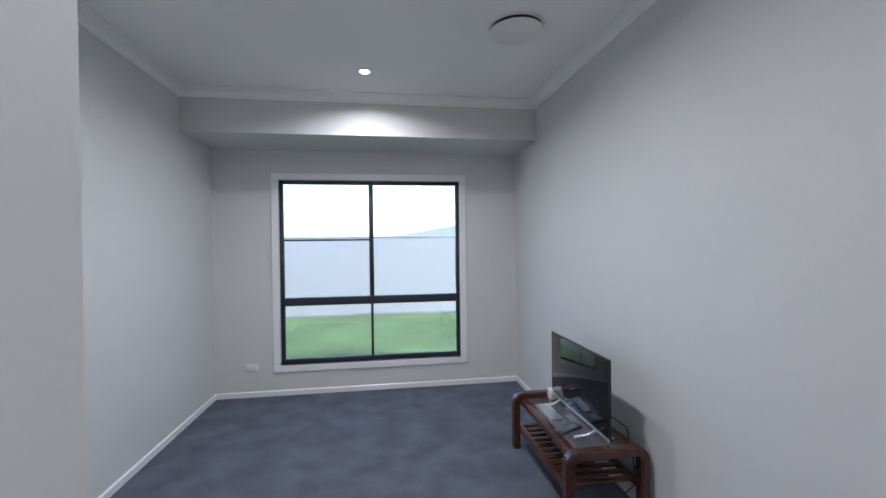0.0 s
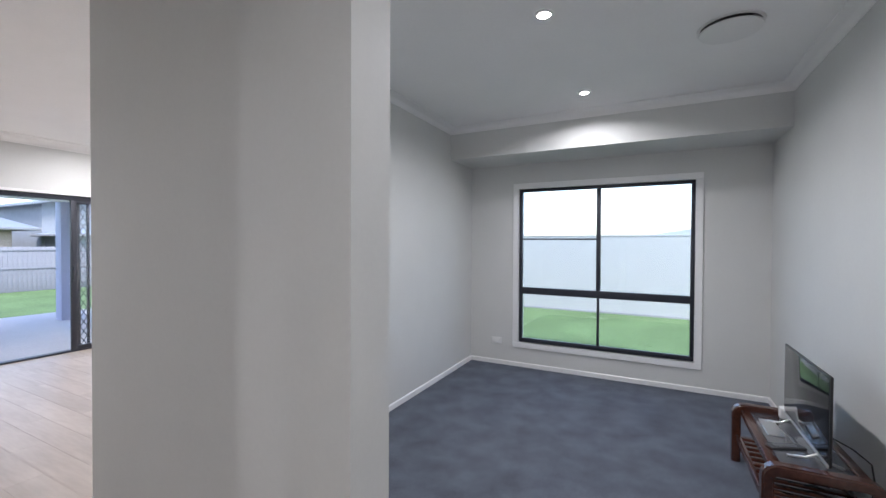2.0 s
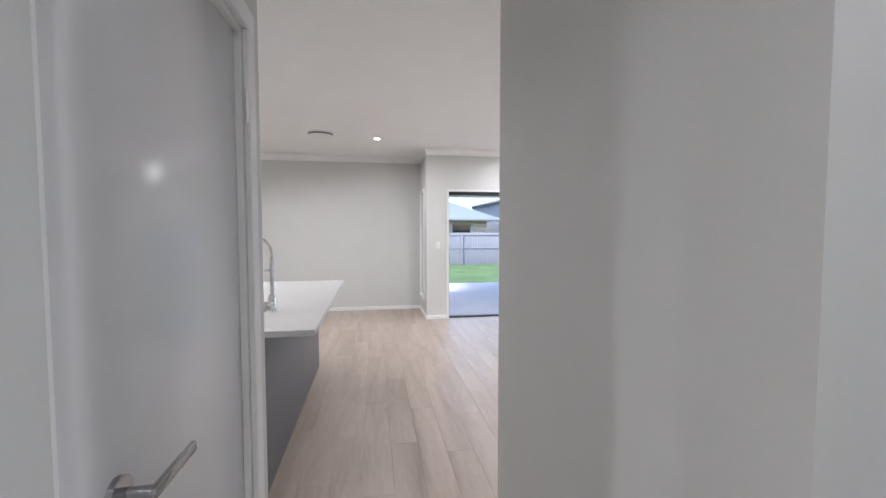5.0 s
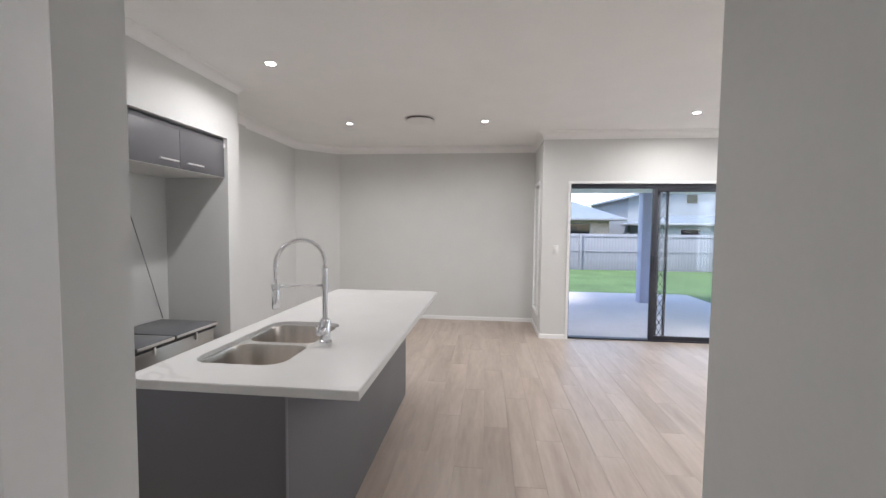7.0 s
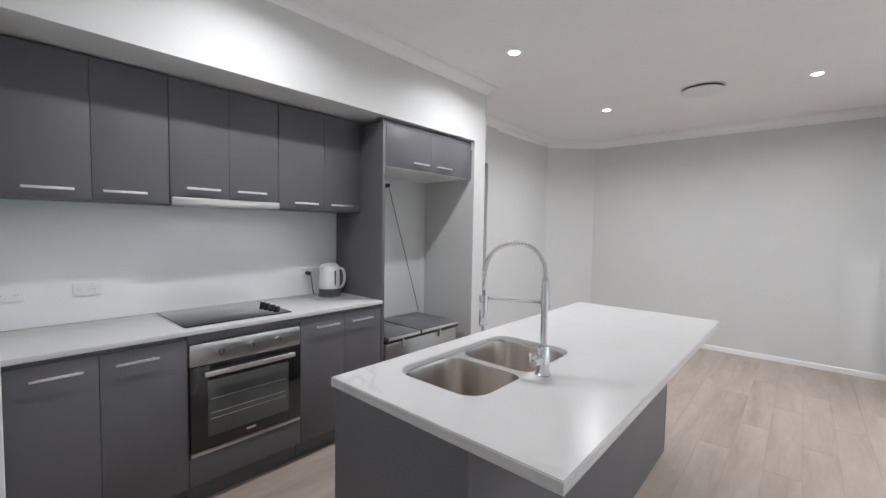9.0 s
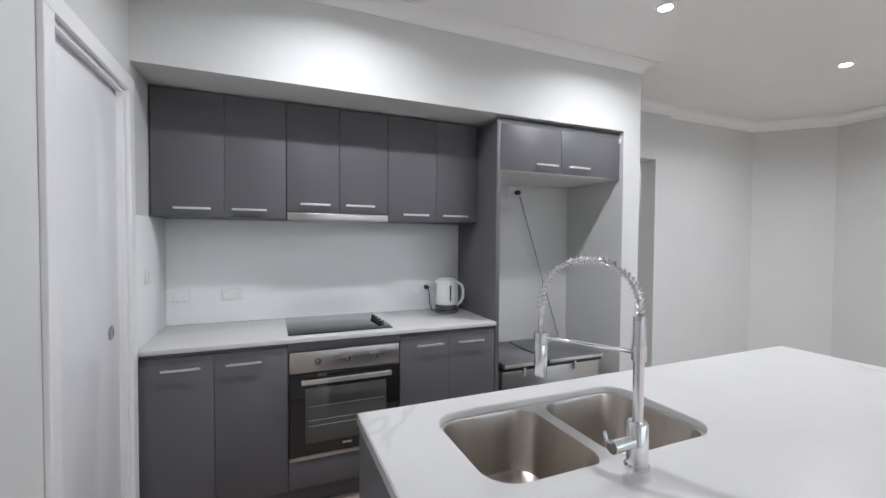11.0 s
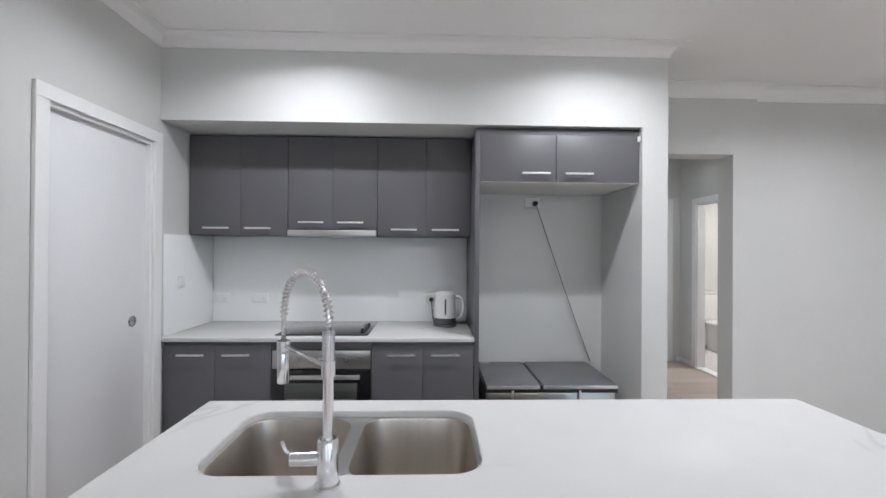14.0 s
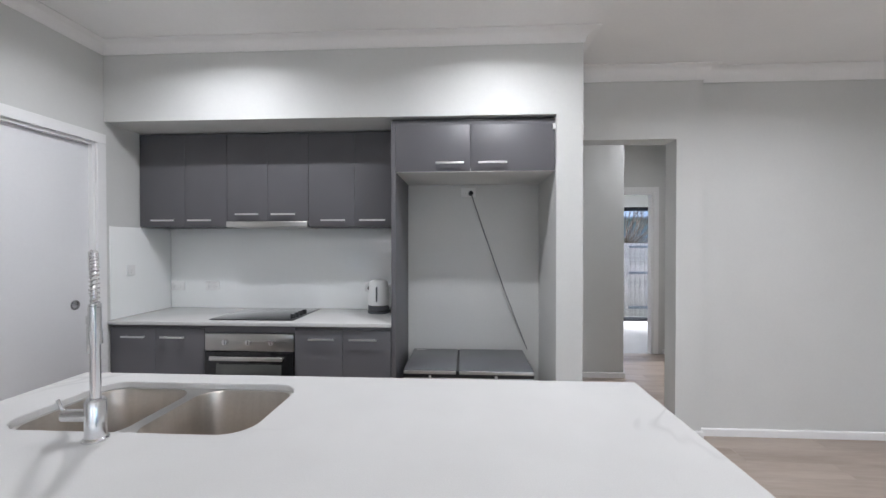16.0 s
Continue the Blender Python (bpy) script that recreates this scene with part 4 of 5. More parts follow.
sk = thing("kitchen_sink", (-2.455, -1.14, 0.70), "undermounted stainless steel double bowl kitchen sink", "sink")
bowls = [(SX0 + 0.012, -2.472, SY0 + 0.010, SY1 - 0.010), (-2.432, SX1 - 0.012, SY0 + 0.010, SY1 - 0.010)]
part("flange", plate(B(), rrect(SX0 - 0.02, SX1 + 0.02, SY0 - 0.02, SY1 + 0.02, 0.09, 8), [rrect(*b, 0.078, 8) for b in bowls], 0.8950, 0.8990), RIMM, sk)
for b in bowls:
    bm = B()
    rings = []
    for inset, z, r in ((0.0, 0.8989, 0.078), (0.003, 0.8915, 0.076), (0.012, 0.74, 0.072), (0.022, 0.712, 0.066), (0.045, 0.700, 0.05), (0.12, 0.697, 0.03)):
        rings.append([bm.verts.new((x, y, z)) for x, y in rrect(b[0] + inset, b[1] - inset, b[2] + inset, b[3] - inset, r, 8)])
    for p0, p1 in zip(rings, rings[1:]):
        for k in range(len(p0)):
            bm.faces.new((p0[k], p1[k], p1[(k + 1) % len(p0)], p0[(k + 1) % len(p0)]))
    bm.faces.new(rings[-1])
    bmesh.ops.recalc_face_normals(bm, faces=bm.faces[:])
    bmesh.ops.reverse_faces(bm, faces=bm.faces[:])
    bmesh.ops.solidify(bm, geom=bm.faces[:], thickness=0.0012)
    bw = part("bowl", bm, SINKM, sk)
    cx, cy = (b[0] + b[1]) / 2, (b[2] + b[3]) / 2
    part("drain", lathe(B(), [(0.015, 0.0005), (0.03, 0.0015), (0.042, 0.004), (0.044, 0.0)], (cx, cy, 0.698)), CHROME, bw)

TX, TY = -2.448, -0.898
tp = thing("kitchen_tap", (TX, TY, 0.92), "tall chrome spring-neck kitchen mixer tap with a pull-down spray head", "tap")
part("base", lathe(B(), [(0.030, 0), (0.030, 0.005), (0.025, 0.010), (0.0245, 0.105), (0.020, 0.112)], (TX, TY, 0.92)), CHROME, tp)
part("riser", cyl(B(), (TX, TY, 1.03), (TX, TY, 1.275), 0.0125, n=20), CHROME, tp)
part("collar", cyl(B(), (TX, TY, 1.178), (TX, TY, 1.215), 0.017, n=20), CHROME, tp)
part("lever_body", cyl(B(), (TX + 0.015, TY, 0.985), (TX + 0.085, TY + 0.004, 0.985), 0.016, n=20), CHROME, tp)
part("lever", tube(B(), [(TX + 0.080, TY, 0.99), (TX + 0.098, TY, 1.003), (TX + 0.106, TY + 0.002, 1.026)], 0.0045, 10), CHROME, tp)
HX, HY = -2.285, -1.062
ux, uy = (HX - TX), (HY - TY)
arch = [(TX, TY, 1.275), (TX, TY, 1.305)]
for k in range(1, 25):
    a = math.pi * k / 24
    arch.append((TX + ux * (1 - math.cos(a)) / 2, TY + uy * (1 - math.cos(a)) / 2, 1.305 + 0.112 * math.sin(a)))
arch += [(HX, HY, 1.285)]
part("hose", tube(B(), arch + [(HX, HY, 1.215)], 0.0065, 10), CHROME, tp)
rings = B()
for k in range(15):
    cyl(rings, (TX, TY, 1.2165 + k * 0.0046), (TX, TY, 1.2195 + k * 0.0046), 0.0150, n=18)
part("coil_rings", rings, CHROME, tp)
pts = [Vector(p) for p in arch]
lens = [0]
for a, b in zip(pts, pts[1:]):
    lens.append(lens[-1] + (b - a).length)
side = Vector((uy, -ux, 0)).normalized()
coil = []
turns = int(lens[-1] / 0.0125)
for k in range(turns * 10):
    s_ = lens[-1] * k / (turns * 10)
    j = max(i for i in range(len(lens)) if lens[i] <= s_)
    j = min(j, len(pts) - 2)
    f_ = (s_ - lens[j]) / (lens[j + 1] - lens[j])
    c_ = pts[j].lerp(pts[j + 1], f_)
    d_ = (pts[j + 1] - pts[j]).normalized()
    up_ = d_.cross(side)
    a = 2 * math.pi * k / 10
    coil.append(c_ + 0.0098 * (math.cos(a) * side + math.sin(a) * up_))
part("spring", tube(B(), coil, 0.0019, 6), CHROME, tp)
part("head_collar", cyl(B(), (HX, HY, 1.198), (HX, HY, 1.224), 0.018, n=20), CHROME, tp)
part("spray_head", lathe(B(), [(0.014, 0), (0.0165, 0.004), (0.0165, 0.080), (0.013, 0.089)], (HX, HY, 1.108)), CHROME, tp)
part("support_arm", tube(B(), [(TX, TY, 1.196), ((TX + HX) / 2, (TY + HY) / 2, 1.204), (HX, HY, 1.211)], 0.0055, 10), CHROME, tp)

# switches
for place, label in (((-6.12, 0.80, 1.20), "white light switch beside the sliding door"),):
    sw = thing("light_switch", place, label, "light switch")
    part("plate", box(-6.12, -6.112, 0.765, 0.835, 1.145, 1.26, 0.003), WHITEP, sw)
    part("rocker", box(-6.112, -6.108, 0.79, 0.81, 1.19, 1.215, 0.001), WHITEP, sw)

# ---- bedroom ----
tb = thing("television_bench", (1.43, 2.45, 0), "dark red-brown timber bench with glass top and slatted shelf", "bench")
X0, X1, Y0, Y1, TOP = 1.20, 1.665, 1.975, 2.885, 0.398
def end_frame(y):
    bm = B()
    w_, t_ = 0.030, 0.032
    outer = [(X0, 0)] + [(X0 + 0.07 - 0.07 * math.cos(a), TOP - 0.07 + 0.07 * math.sin(a)) for a in np.linspace(0, math.pi / 2, 7)] + \
            [(X1 - 0.07 + 0.07 * math.sin(a), TOP - 0.07 + 0.07 * math.cos(a)) for a in np.linspace(0, math.pi / 2, 7)] + [(X1, 0)]
    inner = [(X0 + 0.05, 0)] + [(X0 + 0.08 - 0.03 * math.cos(a), TOP - 0.08 + 0.03 * math.sin(a)) for a in np.linspace(0, math.pi / 2, 7)] + \
            [(X1 - 0.08 + 0.03 * math.sin(a), TOP - 0.08 + 0.03 * math.cos(a)) for a in np.linspace(0, math.pi / 2, 7)] + [(X1 - 0.05, 0)]
    f0 = [[bm.verts.new((x, y + s2, z)) for x, z in ring] for s2 in (-t_, t_) for ring in (outer, inner)]
    n = len(outer)
    for k in range(n - 1):
        bm.faces.new((f0[0][k], f0[0][k + 1], f0[1][k + 1], f0[1][k]))
        bm.faces.new((f0[2][k], f0[3][k], f0[3][k + 1], f0[2][k + 1]))
        bm.faces.new((f0[0][k], f0[2][k], f0[2][k + 1], f0[0][k + 1]))
        bm.faces.new((f0[1][k], f0[1][k + 1], f0[3][k + 1], f0[3][k]))
    for k in (0, n - 1):
        bm.faces.new((f0[0][k], f0[1][k], f0[3][k], f0[2][k]))
    bmesh.ops.recalc_face_normals(bm, faces=bm.faces[:])
    bmesh.ops.bevel(bm, geom=[e for e in bm.edges if len(e.link_faces) == 2 and e.calc_face_angle(0) > 1.2], offset=0.009, segments=3, affect="EDGES")
    return bm


for y in (Y0 + 0.035, Y1 - 0.035):
    part("end_frame", end_frame(y), WOOD, tb)
for x in (X0 + 0.045, X1 - 0.075):
    part("top_rail", box(x, x + 0.05, Y0 + 0.067, Y1 - 0.067, 0.328, 0.368, 0.006), WOOD, tb)
part("glass_top", box(X0 + 0.097, X1 - 0.077, Y0 + 0.068, Y1 - 0.068, 0.359, 0.367, 0.001), mat("smoked_table_glass", (0.09, 0.095, 0.11), 0.04, coat=1.0), tb, "grey glass top panel")
for x in (X0 + 0.02, X1 - 0.045):
    part("shelf_rail", box(x, x + 0.025, Y0 + 0.067, Y1 - 0.067, 0.155, 0.20, 0.005), WOOD, tb)
for k in range(11):
    y = Y0 + 0.085 + k * 0.0705
    part("slat", box(X0 + 0.046, X1 - 0.046, y, y + 0.040, 0.178, 0.193, 0.003), WOOD, tb)
tv = thing("television", (1.48, 2.39, 0.396), "small flat-screen television with a glossy black screen on the timber bench", "television")
part("panel", box(1.462, 1.474, 2.022, 2.768, 0.415, 0.848, 0.003), BLACKP, tv)
part("screen", box(1.4600, 1.4618, 2.032, 2.758, 0.432, 0.839, 0.001), TVP, tv)
part("lower_bezel", box(1.455, 1.4615, 2.022, 2.768, 0.415, 0.429, 0.001), NICKEL, tv, "silver strip along the bottom of the screen")
part("back_cover", box(1.475, 1.515, 2.15, 2.64, 0.47, 0.72, 0.012), BLACKP, tv)
for y in (2.16, 2.62):
    part("stand_leg", tube(B(), [(1.468, y, 0.425), (1.42, y + 0.02, 0.385), (1.345, y + 0.03, 0.3745)], 0.007, 8), NICKEL, tv)
    part("stand_leg", tube(B(), [(1.470, y, 0.425), (1.50, y - 0.01, 0.39), (1.555, y - 0.02, 0.3745)], 0.007, 8), NICKEL, tv)
rc = thing("remote_control", (1.36, 2.25, 0.396), "slim grey remote control on the glass top", "remote control")
bm = bx(B(), -0.03, 0.03, -0.09, 0.09, 0, 0.014, 0.004)
bm.transform(Matrix.Translation((1.365, 2.30, 0.3675)) @ Matrix.Rotation(radians(-65), 4, "Z"))
part("casing", bm, GREYP, rc)
bm = B()
for i in range(3):
    for j in range(6):
        bx(bm, -0.014 + i * 0.011, -0.008 + i * 0.011, -0.06 + j * 0.02, -0.05 + j * 0.02, 0.014, 0.0155)
bm.transform(Matrix.Translation((1.365, 2.30, 0.3675)) @ Matrix.Rotation(radians(-65), 4, "Z"))
part("buttons", bm, NICKEL, rc)
# Thin silver slab added to draw the pale reflection on the glass.
dk = thing("reflection_slab", (1.355, 2.56, 0.3675), "flat satin silver slab drawing a pale reflection on the glass top", "set-top box")
part("casing", box(1.315, 1.395, 2.44, 2.68, 0.3675, 0.377, 0.003), NICKEL, dk)
pf = thing("white_router", (1.56, 2.84, 0.396), "small white router standing at the end of the bench", "router")
part("casing", box(1.44, 1.56, 2.745, 2.80, 0.3675, 0.44, 0.008), WHITEP, pf)
part("adaptor", box(1.47, 1.53, 2.75, 2.795, 0.4402, 0.47, 0.006), WHITEP, pf)
part("cord", tube(B(), [(1.54, 2.3, 0.47), (1.62, 2.25, 0.44), (1.672, 2.2, 0.40), (1.677, 2.15, 0.25), (1.67, 2.12, 0.12), (1.66, 2.2, 0.02), (1.665, 2.4, 0.012)], 0.004, 8), BLACKP, tv, "thin dark cord looping behind the bench")

# ---- toilet ----
tl = thing("toilet", (-6.85, -6.0, 0), "white porcelain toilet with closed lid and cistern", "toilet")
def oval(cx, cy, rx, ry, z, n=28):
    return [(cx + rx * math.cos(a), cy + ry * math.sin(a), z) for a in np.linspace(0, 2 * math.pi, n, endpoint=False)]
def loft(rings):
    bm = B()
    vs = [[bm.verts.new(p) for p in r] for r in rings]
    for a, b in zip(vs, vs[1:]):
        for k in range(len(a)):
            bm.faces.new((a[k], a[(k + 1) % len(a)], b[(k + 1) % len(a)], b[k]))
    bm.faces.new(vs[0][::-1])
    bm.faces.new(vs[-1])
    bmesh.ops.recalc_face_normals(bm, faces=bm.faces[:])
    return bm


part("bowl", loft([oval(-7.02, -5.90, 0.12, 0.24, 0.0), oval(-7.02, -5.90, 0.125, 0.25, 0.08), oval(-7.02, -5.87, 0.16, 0.27, 0.28), oval(-7.02, -5.86, 0.185, 0.29, 0.40)]), PORC, tl)
part("seat_lid", loft([oval(-7.02, -5.86, 0.19, 0.295, 0.402), oval(-7.02, -5.86, 0.195, 0.30, 0.415), oval(-7.02, -5.86, 0.185, 0.29, 0.435)]), WHITEP, tl)
part("cistern", box(-7.21, -6.83, -6.345, -6.17, 0.40, 0.83, 0.02), PORC, tl)
part("cistern_lid", box(-7.22, -6.82, -6.348, -6.16, 0.832, 0.862, 0.008), PORC, tl)
part("flush_button", cyl(B(), (-7.02, -6.25, 0.862), (-7.02, -6.25, 0.868), 0.025), CHROME, tl)

# ---- outside ----
GZ = -0.16
def ground():
    bm = B()
    x0, x1, y0, y1 = -7.7, 1.9, -7.9, 4.75
    R = 400
    vs = [bm.verts.new(p) for p in ((-R, -R, GZ), (R, -R, GZ), (R, R, GZ), (-R, R, GZ))]
    bm.faces.new(vs)
    return bm


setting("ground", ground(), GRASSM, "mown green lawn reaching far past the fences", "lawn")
setting("patio", box(-10.7, -7.7, 0.74, 4.6, GZ - 0.05, -0.05, 0.006), CONC, "pale concrete patio slab outside the sliding door", "patio")
setting("patio_step", box(-7.698, -6.32, 0.74, 4.75, GZ - 0.05, -0.045, 0.004), CONC, "pale concrete patio slab at the door sill", "patio")
setting("patio_roof", box(-9.6, -6.33, 0.75, 4.9, 2.50, 2.62), CEILING, "white patio ceiling", "patio roof")
setting("patio_beam", box(-9.55, -9.40, 0.75, 4.9, 2.235, 2.498, 0.004), TRIM, "white painted patio beam", "patio beam")
po = thing("patio_post", (-9.5, 3.20, -0.05), "square blue-grey painted patio post", "post")
part("shaft", box(-9.62, -9.38, 3.08, 3.32, -0.049, 2.234, 0.004), POSTM, po)
part("base_plate", box(-9.625, -9.375, 3.075, 3.325, -0.0495, -0.03, 0.002), POSTM, po)

tufts = B()
rng = random.Random(4)
for k in range(9000):
    if k % 2:
        x, y = rng.uniform(-17.3, -10.8), rng.uniform(0.0, 11.0)
    else:
        x, y = rng.uniform(-3.5, 4.5), rng.uniform(6.4, 9.7)
    h_, a = rng.uniform(0.008, 0.018), rng.uniform(0, 6.28)
    dx, dy = 0.012 * math.cos(a), 0.012 * math.sin(a)
    v = [tufts.verts.new(p) for p in ((x - dx, y - dy, GZ), (x + dx, y + dy, GZ), (x + rng.uniform(-.07, .07), y + rng.uniform(-.07, .07), GZ + h_ * 0.6))]
    tufts.faces.new(v)
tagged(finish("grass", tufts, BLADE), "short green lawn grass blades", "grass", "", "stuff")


def paling_fence(name, label, along, at, a0, a1, z0, z1, step, thick, material, rails, face):
    f = thing(name, ((a0 + a1) / 2, at, z0) if along == "x" else (at, (a0 + a1) / 2, z0), label, "fence")
    def put(a, b, lo, hi, u, v):
        return box(a, b, at + lo, at + hi, u, v, 0.002) if along == "x" else box(at + lo, at + hi, a, b, u, v, 0.002)
    n = int((a1 - a0) / step)
    shared = None
    for k in range(n):
        z = z1 + (0.008 if k % 3 == 1 else 0.0)
        if shared is None:
            first = part("paling", put(a0, a0 + step - 0.003, -thick / 2, thick / 2, z0, z1), material, f)
            shared = first
            continue
        ob = new("paling", shared.data)
        ob.parent, ob.matrix_parent_inverse = f, Matrix.Translation(-f.location)
        off = k * step
        ob.location = (off, 0.002 * (k % 2), (k * 7 % 5) * 0.002) if along == "x" else (0.002 * (k % 2), off, (k * 7 % 5) * 0.002)
    for z in rails:
        part("rail", put(a0, a1, face * (thick / 2 + 0.004), face * (thick / 2 + 0.025), z - 0.025, z + 0.025), FENCEP if material is FENCEW else material, f)
    m = max(2, int((a1 - a0) / 2.4))
    for k in range(m + 1):
        c_ = a0 + (a1 - a0) * k / m
        part("post", put(c_ - 0.045, c_ + 0.045, face * 0.037, face * 0.09, z0 - 0.05, z1 - 0.02), material, f)
    return f


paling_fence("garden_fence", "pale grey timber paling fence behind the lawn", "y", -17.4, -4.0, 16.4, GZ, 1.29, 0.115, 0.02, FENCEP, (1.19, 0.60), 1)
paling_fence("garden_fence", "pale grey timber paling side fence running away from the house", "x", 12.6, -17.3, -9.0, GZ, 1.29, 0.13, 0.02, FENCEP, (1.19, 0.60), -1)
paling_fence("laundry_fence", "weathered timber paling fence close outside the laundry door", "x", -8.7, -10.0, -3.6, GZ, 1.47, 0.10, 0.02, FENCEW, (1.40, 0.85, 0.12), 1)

sf = thing("side_fence", (0, 9.8, GZ), "off-white ribbed steel fence across the lawn from the bedroom window", "fence")
for k in range(5):
    a = -5.2 + k * 2.38
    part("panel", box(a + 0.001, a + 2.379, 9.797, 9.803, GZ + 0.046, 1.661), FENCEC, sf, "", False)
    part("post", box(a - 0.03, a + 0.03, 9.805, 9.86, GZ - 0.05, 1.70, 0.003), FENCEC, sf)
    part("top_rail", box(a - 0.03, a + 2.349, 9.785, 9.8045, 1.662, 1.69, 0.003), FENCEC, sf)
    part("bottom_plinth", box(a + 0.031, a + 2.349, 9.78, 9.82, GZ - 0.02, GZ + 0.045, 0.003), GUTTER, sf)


def add_windows(h, windows, x1, y0):
    for face, u0, u1, w0, w1 in windows:
        wdw = part("window", box(x1 + 0.002, x1 + 0.03, u0, u1, w0, w1) if face == "x" else box(u0, u1, y0 - 0.03, y0 - 0.002, w0, w1), GUTTER, h, "dark framed window")
        part("pane", box(x1 + 0.031, x1 + 0.036, u0 + 0.05, u1 - 0.05, w0 + 0.05, w1 - 0.05) if face == "x" else box(u0 + 0.05, u1 - 0.05, y0 - 0.036, y0 - 0.031, w0 + 0.05, w1 - 0.05), BLACKG, wdw)


def house(name, label, x0, x1, y0, y1, z1, ridge, wall_m, roof_m, windows, overhang=0.5, gutter=None, gable=False):
    """Hip-roofed house; windows: (face, a0, a1, z0, z1) on the face 'x' = x1 or 'y' = y0."""
    h = thing(name, ((x0 + x1) / 2, (y0 + y1) / 2, GZ), label, "house")
    if gable:
        ym, prism, roof = (y0 + y1) / 2, B(), B()
        ends = [[prism.verts.new((x, y, z)) for y, z in ((y0, GZ), (y1, GZ), (y1, z1), (ym, ridge - 0.12), (y0, z1))] for x in (x0, x1)]
        prism.faces.new(ends[0][::-1])
        prism.faces.new(ends[1])
        for k in range(5):
            prism.faces.new((ends[0][k], ends[0][(k + 1) % 5], ends[1][(k + 1) % 5], ends[1][k]))
        bmesh.ops.recalc_face_normals(prism, faces=prism.faces[:])
        part("wall", prism, wall_m, h)
        drop = (ridge - z1) / (ym - y0) * overhang
        for side in (y0 - overhang, y1 + overhang):
            lo = z1 - drop
            v = [[roof.verts.new((x, side, lo)), roof.verts.new((x, ym, ridge)), roof.verts.new((x, ym, ridge + 0.12)), roof.verts.new((x, side, lo + 0.12))] for x in (x0 - overhang, x1 + overhang)]
            roof.faces.new(v[0])
            roof.faces.new(v[1][::-1])
            for k in range(4):
                roof.faces.new((v[0][k], v[1][k], v[1][(k + 1) % 4], v[0][(k + 1) % 4]))
        bmesh.ops.recalc_face_normals(roof, faces=roof.faces[:])
        part("roof", roof, roof_m, h)
        add_windows(h, windows, x1, y0)
        return h
    part("wall", box(x0, x1, y0, y1, GZ, z1), wall_m, h)
    a, b, c_, d_ = x0 - overhang, x1 + overhang, y0 - overhang, y1 + overhang
    run = min(b - a, d_ - c_) / 2
    bm = B()
    base = [bm.verts.new(p) for p in ((a, c_, z1 + 0.1), (b, c_, z1 + 0.1), (b, d_, z1 + 0.1), (a, d_, z1 + 0.1))]
    if b - a > d_ - c_:
        r = [bm.verts.new((a + run, (c_ + d_) / 2, ridge)), bm.verts.new((b - run, (c_ + d_) / 2, ridge))]
        fs = ((0, 1, "r1", "r0"), (1, 2, "r1"), (2, 3, "r0", "r1"), (3, 0, "r0"))
    else:
        r = [bm.verts.new(((a + b) / 2, c_ + run, ridge)), bm.verts.new(((a + b) / 2, d_ - run, ridge))]
        fs = ((0, 1, "r0"), (1, 2, "r1", "r0"), (2, 3, "r1"), (3, 0, "r0", "r1"))
    for f in fs:
        bm.faces.new([base[i] if isinstance(i, int) else r[int(i[1])] for i in f])
    bm.faces.new(base[::-1])
    bmesh.ops.recalc_face_normals(bm, faces=bm.faces[:])
    part("roof", bm, roof_m, h)
    for g in ((a - 0.05, b + 0.05, c_ - 0.08, c_ - 0.002), (a - 0.05, b + 0.05, d_ + 0.002, d_ + 0.08), (b + 0.002, b + 0.08, c_, d_), (a - 0.08, a - 0.002, c_, d_)):
        part("gutter", box(*g, z1 - 0.02, z1 + 0.10, 0.01), gutter or GUTTER, h)
    add_windows(h, windows, x1, y0)
    return h


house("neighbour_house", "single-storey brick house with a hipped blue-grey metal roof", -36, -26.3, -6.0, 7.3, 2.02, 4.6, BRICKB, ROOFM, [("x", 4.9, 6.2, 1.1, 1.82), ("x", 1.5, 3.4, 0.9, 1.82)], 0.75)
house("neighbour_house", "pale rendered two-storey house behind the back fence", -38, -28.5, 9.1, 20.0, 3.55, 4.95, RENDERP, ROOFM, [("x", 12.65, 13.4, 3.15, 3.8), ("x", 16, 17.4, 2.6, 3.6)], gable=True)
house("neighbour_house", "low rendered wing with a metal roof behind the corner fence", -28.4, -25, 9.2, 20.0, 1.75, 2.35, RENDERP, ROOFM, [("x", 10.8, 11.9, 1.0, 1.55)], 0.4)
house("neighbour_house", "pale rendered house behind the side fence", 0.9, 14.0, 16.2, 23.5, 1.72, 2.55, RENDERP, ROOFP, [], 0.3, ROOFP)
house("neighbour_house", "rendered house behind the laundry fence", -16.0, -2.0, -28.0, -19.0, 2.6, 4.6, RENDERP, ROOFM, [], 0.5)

tr = thing("bare_tree", (-7.7, -11.0, GZ), "leafless thin-branched tree above the laundry fence", "tree")
part("trunk", tube(B(), [(-7.7, -11.0, GZ), (-7.73, -11.0, 0.8), (-7.68, -11.02, 1.5)], 0.05, 8), SOIL, tr)
bm = B()
rng = random.Random(9)
for k in range(60):
    p = Vector((-7.7, -11.0, 1.2 + rng.uniform(0, 0.3)))
    d_ = Vector((rng.uniform(-1, 1), rng.uniform(-0.3, 0.3), rng.uniform(0.05, 0.8))).normalized()
    line = [p]
    for j in range(6):
        d_ = (d_ + Vector((rng.uniform(-.35, .35), rng.uniform(-.2, .2), rng.uniform(-.3, .3)))).normalized()
        line.append(line[-1] + d_ * 0.26)
    tube(bm, line, 0.011, 4)
part("branches", bm, SOIL, tr)

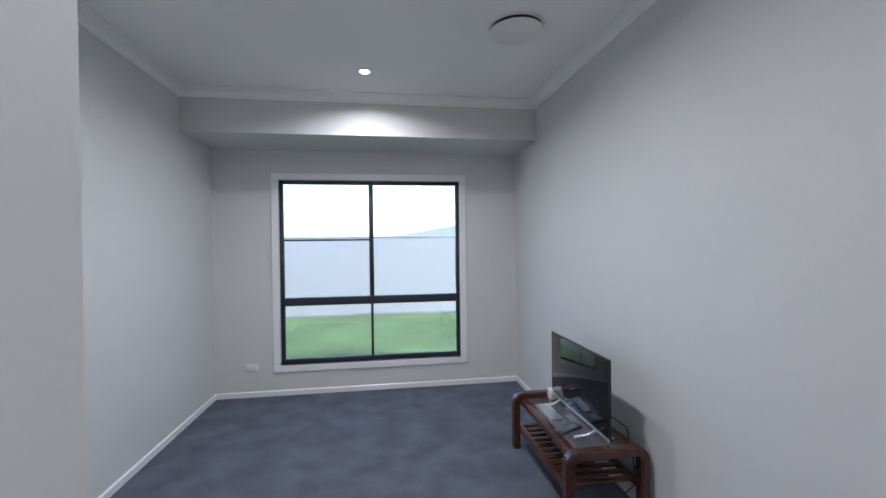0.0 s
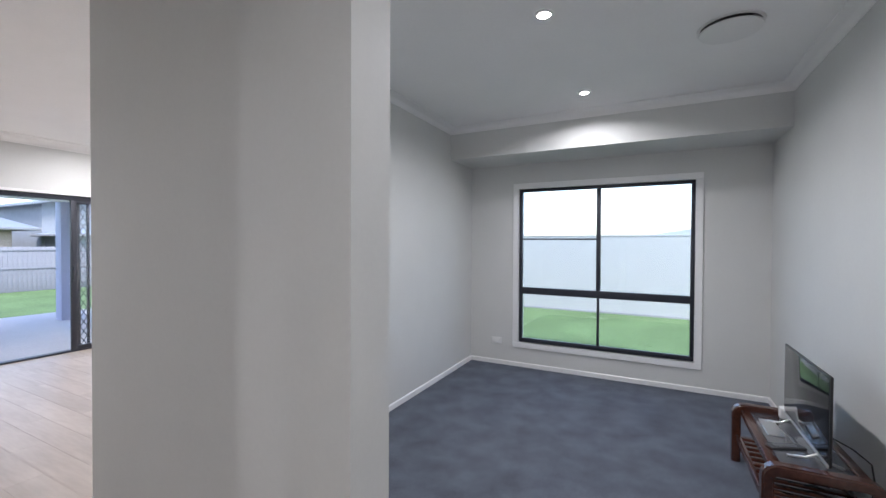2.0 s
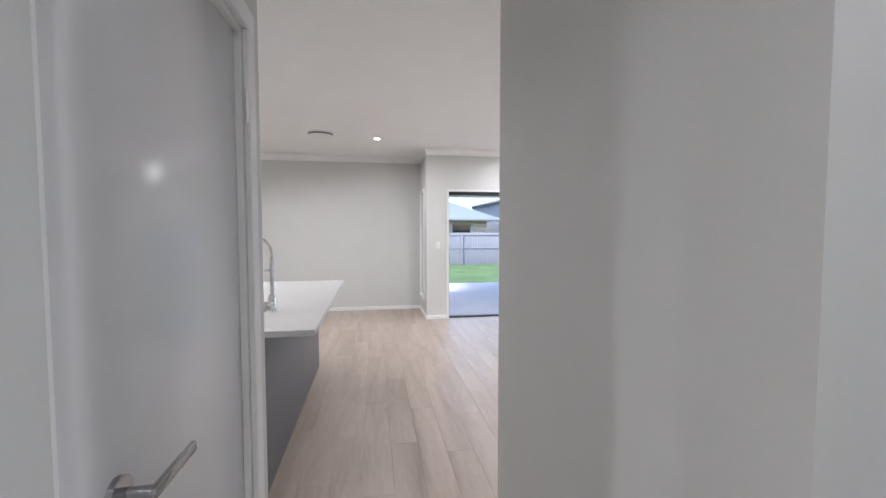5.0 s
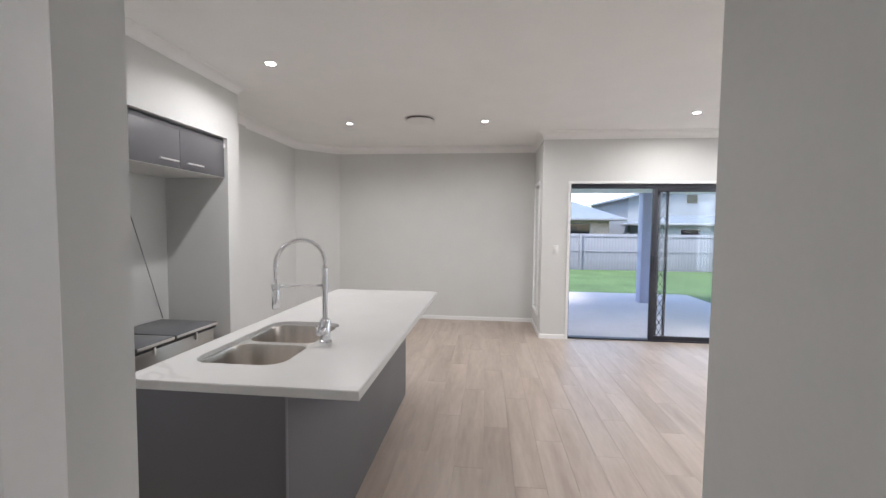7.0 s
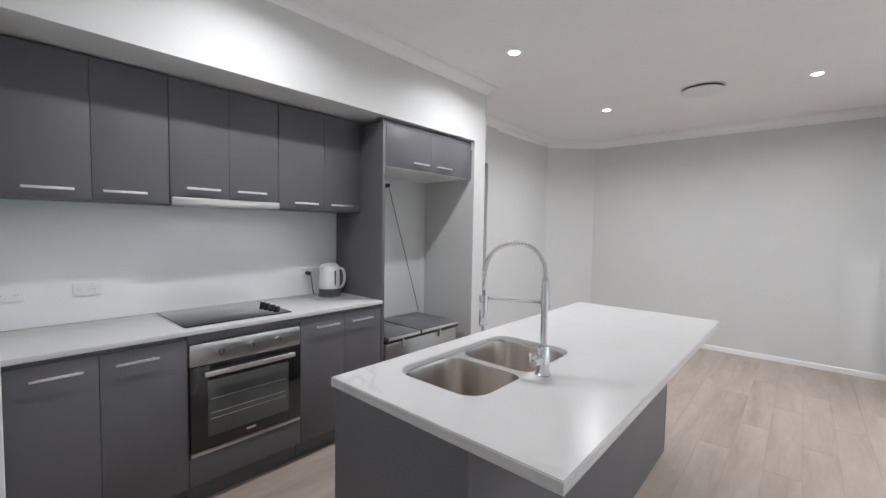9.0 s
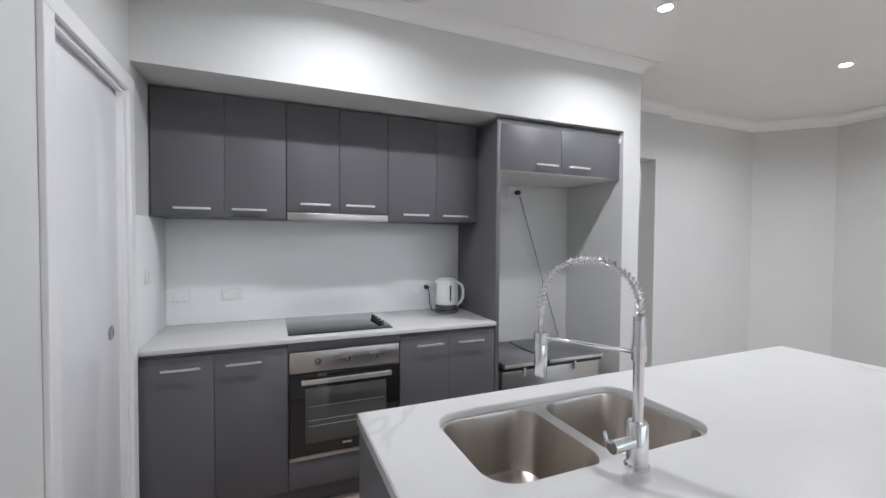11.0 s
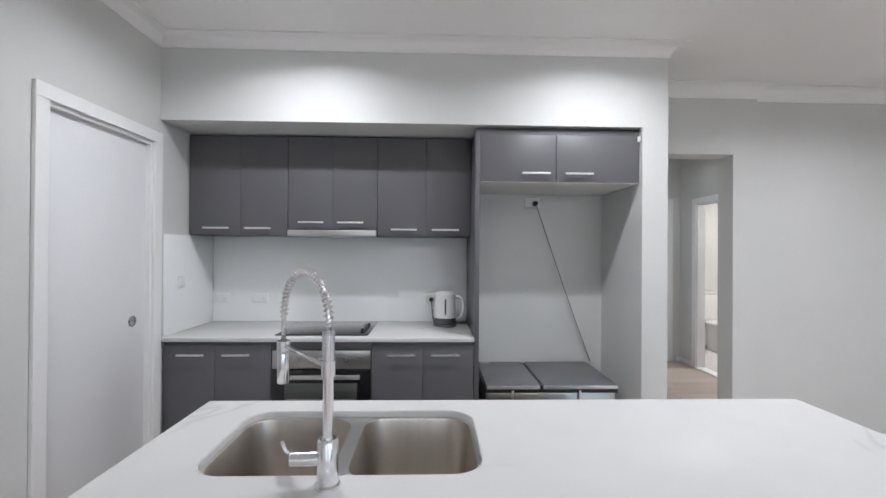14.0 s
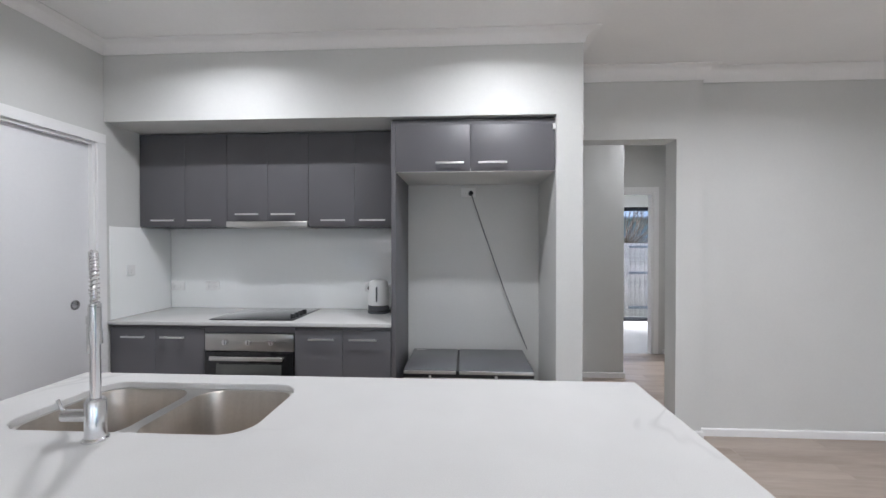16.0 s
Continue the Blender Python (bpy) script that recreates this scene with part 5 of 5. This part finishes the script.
# ---- plank floor ----
REG = [(-7.06, -3.04, -1.552, 0.615), (-6.25, 0.615, -1.552, 4.6), (-1.552, -3.03, -1.057, 0.395), (-1.057, -0.6, 1.69, 0.395), (0.06, -3.2, 1.69, -0.6), (-6.09, -5.39, -4.157, -3.04), (-4.157, -3.04, -1.057, -3.03)]
PW, PL_ = 0.182, 1.22
def clip_planks():
    out = []
    rows = int(10.2 / PW)
    for i in range(rows):
        y0 = -5.40 + i * PW
        shift = (i * 0.437 * PL_) % PL_
        for j in range(9):
            x0 = -7.6 - shift + j * PL_
            for r in REG:
                a, b, c_, d_ = max(x0, r[0]), min(x0 + PL_, r[2]), max(y0, r[1]), min(y0 + PW, r[3])
                if b - a > 0.004 and d_ - c_ > 0.004:
                    if r[0] == -7.06 and c_ < -2.4 and a < -6.5:
                        a = max(a, -7.06)
                    out.append((a, b, c_, d_))
    return out


planks = clip_planks()
planks.sort(key=lambda q: math.hypot((q[0] + q[1]) / 2 + 2.4, (q[2] + q[3]) / 2 + 0.3))
fl = thing("floor", (-3, 0, 0), "pale oak-look vinyl plank floor", "floor")
tagged(fl, kind="structure")
G = 0.0003
def plank_bm(bm, a, b, c_, d_):
    e = 0.0004
    t = [bm.verts.new(p) for p in ((a + G + e, c_ + G + e, 0), (b - G - e, c_ + G + e, 0), (b - G - e, d_ - G - e, 0), (a + G + e, d_ - G - e, 0))]
    l = [bm.verts.new(p) for p in ((a + G, c_ + G, -0.0012), (b - G, c_ + G, -0.0012), (b - G, d_ - G, -0.0012), (a + G, d_ - G, -0.0012))]
    m = [bm.verts.new((v.co.x, v.co.y, -0.008)) for v in l]
    bm.faces.new(t)
    for p, q2 in ((t, l), (l, m)):
        for k in range(4):
            bm.faces.new((p[k], q2[k], q2[(k + 1) % 4], p[(k + 1) % 4]))
    return bm


cache = {}
for a, b, c_, d_ in planks[:300]:
    key = (round(b - a, 4), round(d_ - c_, 4))
    if key not in cache:
        me = bpy.data.meshes.new("plank")
        bm = plank_bm(B(), 0, b - a, 0, d_ - c_)
        bm.to_mesh(me)
        bm.free()
        me.materials.append(PLANK)
        cache[key] = me
    ob = new("plank", cache[key])
    ob.parent, ob.matrix_parent_inverse, ob.location = fl, Matrix.Translation(-fl.location), (a, c_, 0)
bm = B()
for q2 in planks[300:]:
    plank_bm(bm, *q2)
rest = part("plank_field", bm, PLANK, fl, "", False)
tagged(rest, kind="stuff")
